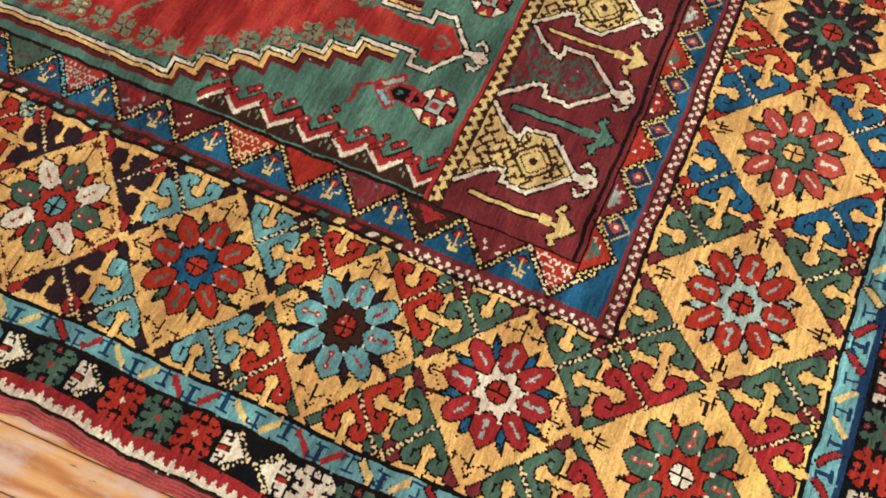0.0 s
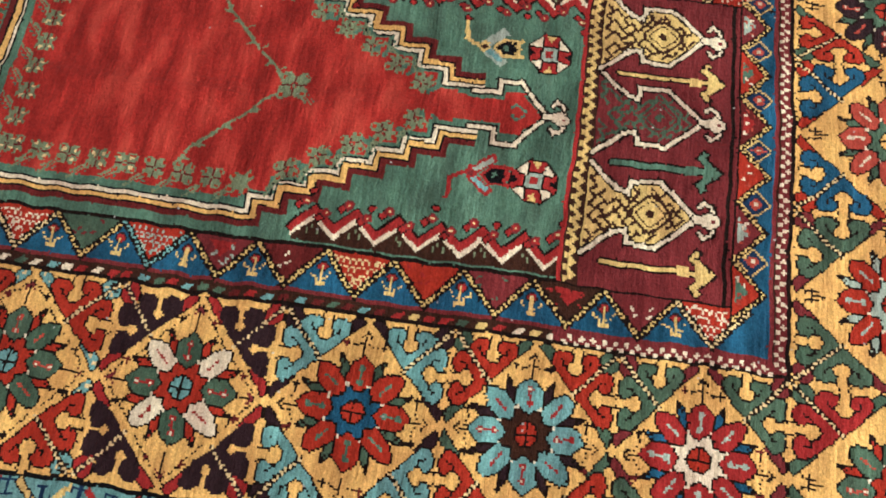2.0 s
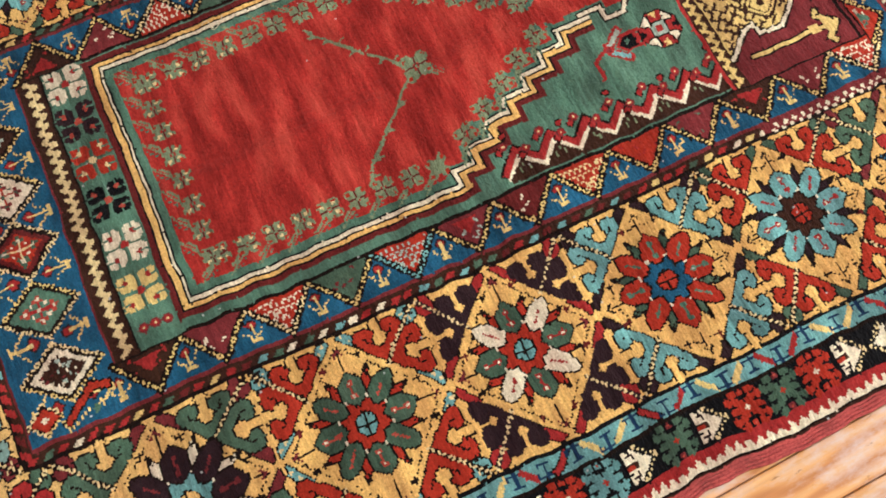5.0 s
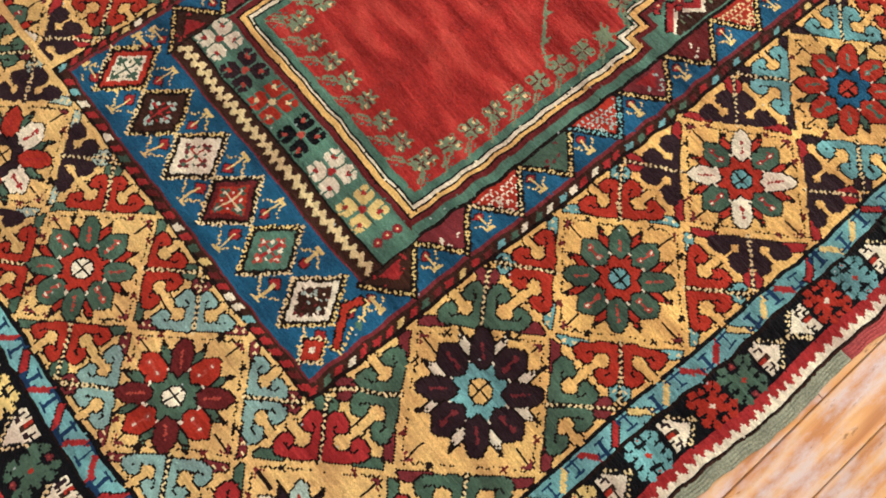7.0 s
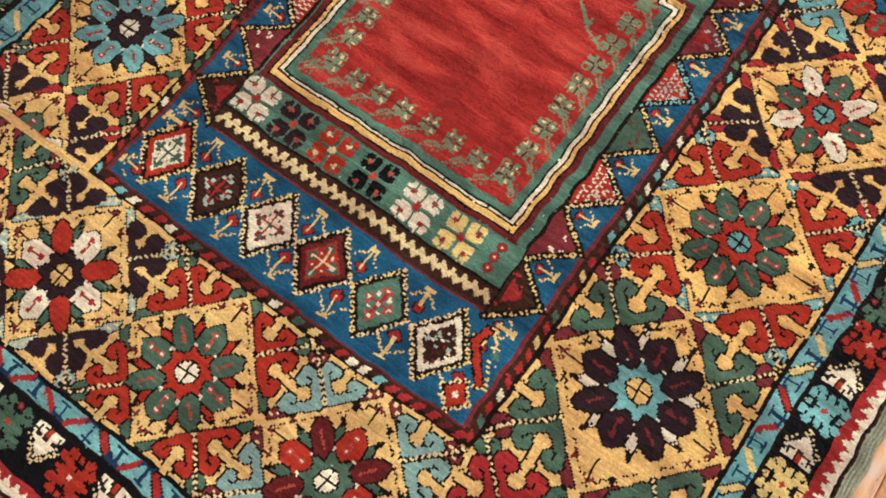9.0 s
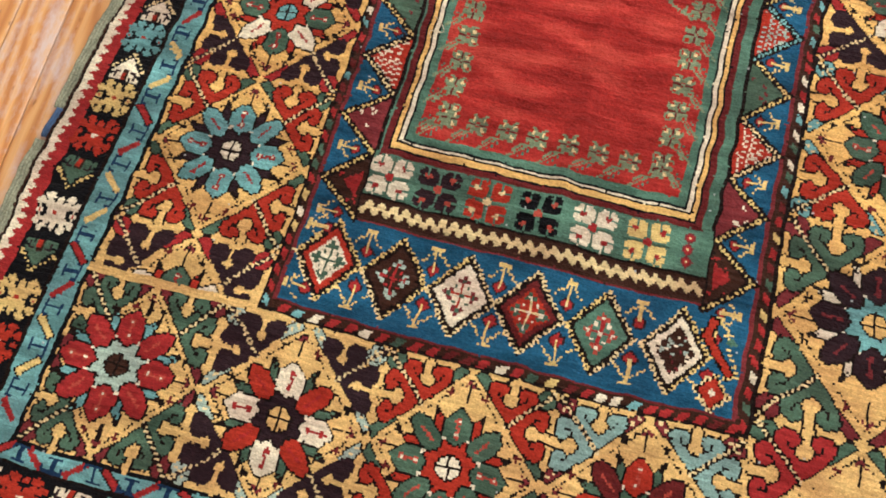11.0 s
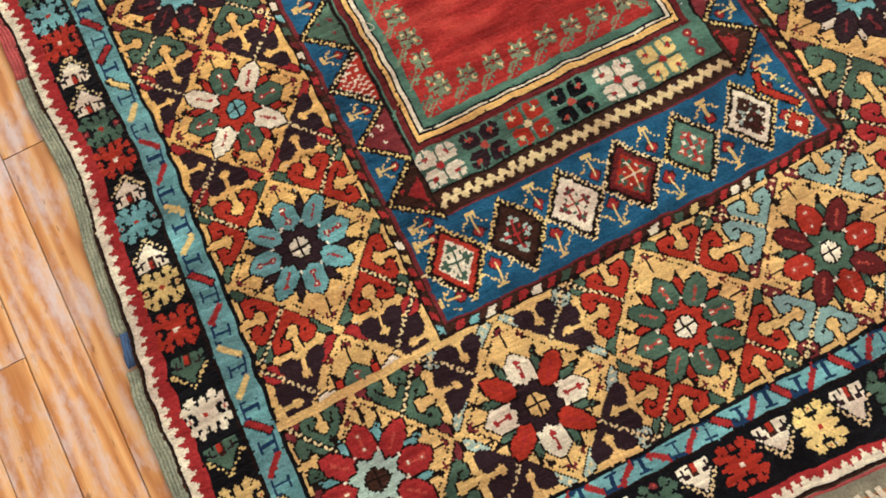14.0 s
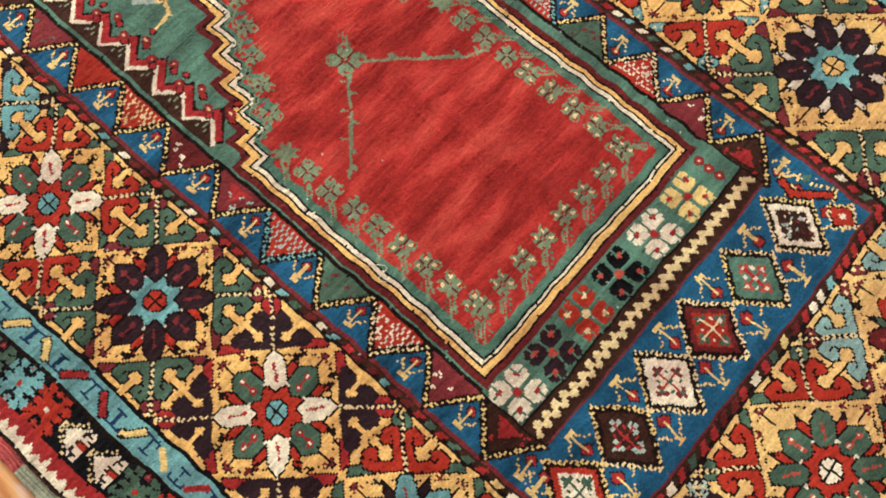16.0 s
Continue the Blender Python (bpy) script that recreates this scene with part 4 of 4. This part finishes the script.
def bend(x, y):
    """The woven irregularities: slightly wandering stripes and wavy edges."""
    ex = np.clip((np.abs(y) - 0.45) / 0.15, 0, 1)
    ey = np.clip((np.abs(x) - 0.80) / 0.18, 0, 1)
    dx = 0.0016 * np.sin(9 * y + 2 * x) + 0.0011 * np.sin(23 * y + 1.3) + ey * 0.0025 * np.sin(11 * y + 0.7)
    dy = 0.0014 * np.sin(8 * x + 3 * y) + 0.0010 * np.sin(27 * x + 0.4) + ex * (0.0045 * np.sin(10.5 * x + 0.9) + 0.002 * np.sin(31 * x))
    dy = dy + np.exp(-(((y + 0.22) / 0.09) ** 2)) * (-0.009 * x - 0.001)
    for a, b, c, d, e, g in WAVES:
        dx = dx + 0.00030 * np.sin(a * y + b * x + c)
        dy = dy + 0.00030 * np.sin(d * x + e * y + g)
    outer = np.clip((-0.865 - x) / 0.08, 0, 1)
    dx = dx + outer * np.clip(0.06 * (y - 0.1), -0.018, 0.008)
    far = np.clip((y - 0.29) / 0.19, 0, 1.4)
    dy = dy + far * 0.015 * np.clip((-0.28 - x) / 0.47, 0, 1.3) ** 1.2
    return x + dx, y + dy


def lie(x, y):
    """Height of the pile: soft undulation and one worn lengthwise crease."""
    z = 0.0013 * np.sin(5.1 * x + 1.0) * np.sin(6.3 * y + 0.5) + 0.0009 * np.sin(13 * x - 7 * y) + 0.0006 * np.sin(31 * x + 9 * y + 1) * np.sin(23 * y - 11 * x)
    z = z + 0.0016 * np.exp(-((y + 0.262 + 0.006 * np.sin(9 * x)) / 0.010) ** 2) * np.clip(np.sin(4 * x + 1.6) + 0.3, 0, 1)
    z = z + 0.0012 * np.clip((np.abs(y) - 0.47) / 0.1, 0, 1) * np.sin(26 * x + 2 * np.sin(7 * x))
    crease = np.exp(-((y + 0.008 - 0.006 * np.sin(3 * x)) / 0.012) ** 2) * (0.35 + 0.65 * (x < -0.1))
    worn = np.exp(-(((y + 0.004) / 0.034) ** 2)) * (0.5 + 0.5 * np.sin(19 * x + 1.2) * np.sin(7 * x))
    z = z + 0.0008 * worn * np.sin(2 * math.pi * (y + 0.0015 * np.sin(40 * x)) / 0.0078)
    return z + 0.0048 * crease - 0.0012 * np.exp(-((y - 0.024) / 0.01) ** 2)


def tidy():
    """Gives stray knots, cut off from their own piece, to the piece beside them."""
    flat, seen = PIECE.reshape(-1), np.zeros(NX * NY, bool)
    own = flat.tolist()
    groups = {}
    for first in range(NX * NY):
        if seen[first]:
            continue
        seen[first] = True
        heap, here, rim = [first], own[first], -1
        for c in heap:
            i, j = divmod(c, NY)
            for n, ok in ((c - NY, i > 0), (c + NY, i < NX - 1), (c - 1, j > 0), (c + 1, j < NY - 1)):
                if ok:
                    if own[n] == here:
                        if not seen[n]:
                            seen[n] = True
                            heap.append(n)
                    else:
                        rim = own[n]
        groups.setdefault(here, []).append((len(heap), rim, heap))
    for here, found in groups.items():
        most = max(g[0] for g in found)
        for size, rim, heap in found:
            if size < most and size < 1200 and rim >= 0:
                flat[heap] = rim


tidy()
vx, vy = np.meshgrid(RX0 + np.arange(NX + 1) * CELL, RY0 + np.arange(NY + 1) * CELL, indexing="ij")
wx, wy = bend(vx, vy)
lum = np.array([max(DYES[n]) for n in NAMES])[INK]
sunk = np.where(lum < 0.08, 1.0, 0.0)
pad = np.pad(sunk, 1, mode="edge")
sunk = (pad[:-1, :-1] + pad[1:, :-1] + pad[:-1, 1:] + pad[1:, 1:]) / 4
grain = rng.normal(0, 1, vx.shape)
ribs = grain.copy()
for shift in range(1, 7):
    ribs = ribs + np.roll(grain, shift, 1)
soft = np.pad(rng.normal(0, 1, vx.shape), 6, mode="wrap")
soft = sum(np.roll(soft, k, 0) for k in range(-5, 6))
soft = sum(np.roll(soft, k, 1) for k in range(-5, 6))[6:-6, 6:-6] / 11
wz = lie(vx, vy) - 0.0010 * sunk + 0.00024 * grain + 0.00019 * ribs + 0.00045 * soft
wx = wx + rng.normal(0, 0.00028, vx.shape)
wy = wy + rng.normal(0, 0.00028, vx.shape)
POINTS = np.stack([wx, wy, wz], -1).reshape(-1, 3)
tone = np.clip(rng.normal(1.0, 0.07, INK.shape), 0.75, 1.3)[..., None]
row_tone = (1 + 0.05 * rng.normal(0, 1, (NX, 1)) + 0.05 * np.convolve(rng.normal(0, 1, NX + 24), np.ones(25) / 5, "valid")[:, None])[..., None]
TINT = np.array([DYES[n] for n in NAMES])[INK] * tone * row_tone
pale = np.clip((-0.36 - XS) / 0.3, 0, 1)[:, None, None] * 0.55
is_gold = (INK == DYE["gold"])[..., None]
TINT = np.where(is_gold, TINT * (1 - pale) + pale * np.array([0.585, 0.385, 0.165]) * tone * row_tone, TINT)
cloud = rng.normal(0, 1, INK.shape)
for axis, reach in ((1, 9), (1, 6), (0, 3), (0, 2)):
    cloud = sum(np.roll(cloud, k, axis) for k in range(-reach, reach + 1))
cloud = cloud / cloud.std()
blueish = np.isin(INK, [DYE[n] for n in ("sky", "blue", "teal", "green")])
TINT = TINT * (1 + np.where(blueish, 0.16, 0.05) * np.clip(cloud, -2, 2))[..., None]
is_field = (INK == DYE["field"])[..., None]
ruddy = np.clip(0.62 * cloud + 0.12 * rng.normal(0, 1, INK.shape), -0.6, 1.2)[..., None] * 0.45
TINT = np.where(is_field & (ruddy < 0), TINT * (1 + 0.45 * ruddy), TINT)
ruddy = np.clip(ruddy, 0, 1)
TINT = np.where((INK == DYE["field"])[..., None], TINT * (1 - ruddy) + ruddy * np.array([0.50, 0.070, 0.050]), TINT)
stain = 0.6 * np.exp(-(((XS[:, None] - 0.80) / 0.05) ** 2) - ((YS[None] + 0.36) / 0.14) ** 2)[..., None]
stain = stain * np.clip(0.7 + 0.4 * cloud, 0, 1)[..., None]
TINT = np.where(is_gold, TINT * (1 - stain) + stain * np.array([0.62, 0.46, 0.085]), TINT)
fleck = (rng.random(INK.shape) < 0.0003)[..., None]
TINT = np.where(fleck, 0.4 * TINT + 0.3, TINT)
TINT = np.concatenate([np.clip(TINT, 0, 1), np.ones((NX, NY, 1))], -1).reshape(-1, 4).astype(np.float32)
corner_id = np.arange((NX + 1) * (NY + 1)).reshape(NX + 1, NY + 1)
QUADS = np.stack([corner_id[:-1, :-1], corner_id[1:, :-1], corner_id[1:, 1:], corner_id[:-1, 1:]], -1).reshape(-1, 4)
OWNER = PIECE.reshape(-1)

rug = tagged(new("prayer_rug"), "antique hand-knotted wool prayer rug with gold rosette border lying on floorboards", "rug")
rug.location = (0, 0, FLOOR)


def pile_part(name, number, parent, label):
    at = np.flatnonzero(OWNER == number)
    if not len(at):
        return None
    used, index = np.unique(QUADS[at], return_inverse=True)
    me = bpy.data.meshes.new(name)
    me.vertices.add(len(used))
    me.vertices.foreach_set("co", (POINTS[used] - (0, 0, FLOOR)).astype(np.float32).ravel())
    me.loops.add(4 * len(at))
    me.loops.foreach_set("vertex_index", index.reshape(-1).astype(np.int32))
    me.polygons.add(len(at))
    me.polygons.foreach_set("loop_start", np.arange(0, 4 * len(at), 4, dtype=np.int32))
    dye = me.attributes.new("dye", "FLOAT_COLOR", "FACE")
    dye.data.foreach_set("color", TINT[at].ravel())
    me.update(calc_edges=True)
    me.polygons.foreach_set("use_smooth", np.ones(len(at), bool))
    me.materials.append(PILE)
    ob = new(name, me)
    ob.parent = parent
    return tagged(ob, label=label)


bases = {}
for number, (name, parent, label) in enumerate(PIECES):
    if parent is None:
        bases[name] = pile_part(name, number, rug, label)
for number, (name, parent, label) in enumerate(PIECES):
    if parent is not None:
        pile_part(name, number, bases[parent], label)

# foundation under the pile: a thin woven slab with the same outline
ring = [(RX0 + k * 0.02, RY0) for k in range(int((RX1 - RX0) / 0.02))] + [(RX1, RY0 + k * 0.02) for k in range(int((RY1 - RY0) / 0.02))]
ring += [(RX1 - k * 0.02, RY1) for k in range(int((RX1 - RX0) / 0.02))] + [(RX0, RY1 - k * 0.02) for k in range(int((RY1 - RY0) / 0.02))]
bm = bmesh.new()
low, high = [], []
for x, y in ring:
    bx, by_ = (float(v) for v in bend(np.float64(x), np.float64(y)))
    low.append(bm.verts.new((bx, by_, 0.0005)))
    high.append(bm.verts.new((bx, by_, 0.0020)))
for k in range(len(ring)):
    n = (k + 1) % len(ring)
    bm.faces.new((low[k], low[n], high[n], high[k]))
bm.faces.new(high)
part("foundation", bm, KILIM, rug, "woven wool foundation of the pile")


def tube(bm, pts, radius, sides=8, flat=1.0):
    rings = []
    for k, p in enumerate(pts):
        d = (pts[min(k + 1, len(pts) - 1)] - pts[max(k - 1, 0)]).normalized()
        side = d.cross(Vector((0, 0, 1))).normalized()
        up = side.cross(d)
        r = radius[k] if isinstance(radius, list) else radius
        rings.append([bm.verts.new(p + side * r * math.cos(2 * math.pi * q / sides) + up * r * flat * math.sin(2 * math.pi * q / sides)) for q in range(sides)])
    for a, b in zip(rings, rings[1:]):
        for q in range(sides):
            f = bm.faces.new((a[q], a[(q + 1) % sides], b[(q + 1) % sides], b[q]))
            f.smooth = True
    bm.faces.new(rings[0][::-1])
    bm.faces.new(rings[-1])


def selvedge(y, x0, x1, mat, label, out, cords=2):
    """Wrapped cords along one long edge."""
    for q in range(cords):
        bm = bmesh.new()
        pts = []
        for k in range(int((x1 - x0) / 0.006) + 1):
            x = x0 + k * 0.006
            bx, by_ = bend(np.float64(x), np.float64(y))
            r = 0.0001 * math.sin(700 * x)
            pts.append(Vector((float(bx), float(by_) + out * (0.0008 + 0.0042 * q), 0.0045 + 0.0008 * math.sin(17 * x + q) + r)))
        tube(bm, pts, [0.0025 + 0.0004 * math.sin(90 * p.x + q) + 0.0003 * math.sin(331 * p.x) for p in pts], 8, 1.05)
        part("selvedge_cord", bm, mat, rug, label)


selvedge(RY0, -0.985, -0.145, CORD_GREEN, "green-wrapped selvedge cord", -1, 4)
selvedge(RY0, -0.145, 0.981, CORD_RED, "red-wrapped selvedge cord", -1, 4)
selvedge(RY1, -0.985, -0.518, CORD_GREEN, "green-wrapped selvedge cord", 1, 4)
selvedge(RY1, -0.518, -0.476, CORD_BLUE, "blue-wrapped selvedge cord", 1, 3)
selvedge(RY1, -0.476, -0.11, CORD_GREEN, "green-wrapped selvedge cord", 1, 4)
selvedge(RY1, -0.11, 0.981, CORD_RED, "red-wrapped selvedge cord", 1, 4)

# flat-woven ends and their fringe
for end, x_in, sgn in (("lower", RX0, -1), ("upper", RX1, 1)):
    bm = bmesh.new()
    rows_ = []
    for k in range(7):
        line = []
        for q in range(140):
            y = RY0 + (RY1 - RY0) * q / 139
            bx, by_ = (float(v) for v in bend(np.float64(x_in), np.float64(y)))
            d = 0.024 * k / 6 * (1 + 0.25 * math.sin(14 * y + 1) + 0.12 * math.sin(51 * y))
            z = 0.0062 - 0.0038 * min(1, k / 3) + 0.0006 * math.sin(60 * y + k)
            line.append(bm.verts.new((bx + sgn * d, by_, z)))
        rows_.append(line)
    for a, b in zip(rows_, rows_[1:]):
        for q in range(139):
            f = bm.faces.new((a[q], a[q + 1], b[q + 1], b[q]) if sgn > 0 else (a[q], b[q], b[q + 1], a[q + 1]))
            f.smooth = True
    bmesh.ops.solidify(bm, geom=bm.faces[:], thickness=0.0012)
    part("flat_woven_end", bm, KILIM, rug, "olive flat-woven end band")
    bm = bmesh.new()
    bx0 = x_in + sgn * 0.0
    for q in range(4):
        off_ = 0.002 + 0.0014 * q
        pts = []
        for w in range(120):
            y = RY0 + (RY1 - RY0) * w / 119
            bx, by_ = (float(v) for v in bend(np.float64(x_in), np.float64(y)))
            pts.append(Vector((bx + sgn * off_, by_, 0.0068 - 0.0004 * q)))
        if q < 2:
            tube(bm, pts, 0.0011, 6)
    part("red_weft_cord", bm, CORD_RED, rug, "red weft cords at the end of the pile")

fringe = []
strand_rng = random.Random(5)


def strand(bm, x, y, sgn, lean, long, thin):
    pts = []
    a, bend_ = lean, strand_rng.uniform(-7, 7)
    px, py = x, y
    for k in range(9):
        pts.append(Vector((px, py, 0.0035 - 0.0022 * min(1, k / 3) + strand_rng.uniform(0, 0.0009))))
        s = long / 8
        px, py = px + sgn * s * math.cos(a), py + s * math.sin(a)
        a += bend_ * s * 6 + strand_rng.uniform(-0.16, 0.16)
    tube(bm, pts, [thin * (1 - 0.5 * k / 8) for k in range(9)], 5)


for x_in, sgn in ((RX0 - 0.022, -1), (RX1 + 0.022, 1)):
    y = RY0 + 0.004
    while y < RY1 - 0.004:
        bm = bmesh.new()
        lean = strand_rng.uniform(-0.55, 0.45)
        long = strand_rng.uniform(0.025, 0.065)
        bx, by_ = (float(v) for v in bend(np.float64(x_in), np.float64(y)))
        for k in range(strand_rng.randint(7, 11)):
            strand(bm, bx + 0.002, by_ + strand_rng.uniform(-0.003, 0.003), sgn, lean + strand_rng.uniform(-0.20, 0.20), long * strand_rng.uniform(0.75, 1.1), strand_rng.uniform(0.0007, 0.0013))
        part("fringe_tassel", bm, WARP, rug)
        y += strand_rng.uniform(0.008, 0.016)

# a loose pale thread on the pile
bm = bmesh.new()
pts = [Vector((-0.268 + 0.003 * k + 0.004 * math.sin(0.9 * k), 0.190 + 0.009 * math.sin(0.75 * k + 0.5), 0.0022)) for k in range(10)]
tube(bm, pts, 0.0005, 5)
thread = tagged(part("loose_thread", bm, WARP), "loose ivory thread lying on the rug", "thread")

# ---- floor: narrow pine boards, laid a little askew to the rug ----
PITCH, SKEW = 0.0656, math.atan(0.028)
sub = part("floor", box(bmesh.new(), X0, X1, Y0, Y1, FLOOR - 0.06, FLOOR - 0.022), SEAM)
tagged(sub, "old worn pine strip floor with dark seams", "floor", kind="structure")
board_rng = random.Random(11)
BOARDS = {}


def board_mesh(long):
    """A board of that length with eased edges; alike boards share one mesh."""
    if long in BOARDS:
        return BOARDS[long]
    bm = bmesh.new()
    w, b = PITCH / 2 - 0.0006, 0.0012
    prof = [(-w, -0.022), (w, -0.022), (w, -b), (w - b, 0), (-w + b, 0), (-w, -b)]
    ends = [[bm.verts.new((x, y, z)) for y, z in prof] for x in (-long / 2 + 0.0005, long / 2 - 0.0005)]
    for q in range(6):
        bm.faces.new((ends[0][q], ends[0][(q + 1) % 6], ends[1][(q + 1) % 6], ends[1][q]))
    bm.faces.new(ends[0][::-1])
    bm.faces.new(ends[1])
    bmesh.ops.recalc_face_normals(bm, faces=bm.faces)
    me = bpy.data.meshes.new("floorboard")
    bm.to_mesh(me)
    bm.free()
    me.materials.append(PINE)
    BOARDS[long] = me
    return me


for row in range(-49, 26):
    y = 0.6660 + (row + 0.5) * PITCH
    x = X0
    while X1 - x > 0.05:
        long = board_rng.choice((0.9, 1.2, 1.5, 1.8)) if x > X0 else board_rng.choice((0.3, 0.6, 0.9, 1.2, 1.5))
        if row == 1:
            long = 0.9 if x > X0 else 0.95
        elif row in (0, -21):
            long = 1.8 if x > X0 else 0.9
        long = round(min(long, X1 - x), 2)
        cx = x + long / 2 + 0.4
        cy = y + cx * math.tan(SKEW)
        if Y0 - 0.1 < cy < Y1 + 0.1:
            ob = new("floorboard", board_mesh(long))
            ob.matrix_world = pose(x + long / 2, cy, FLOOR - board_rng.uniform(0, 0.0006), rz=math.degrees(SKEW))
            ob.parent = sub
        x += long
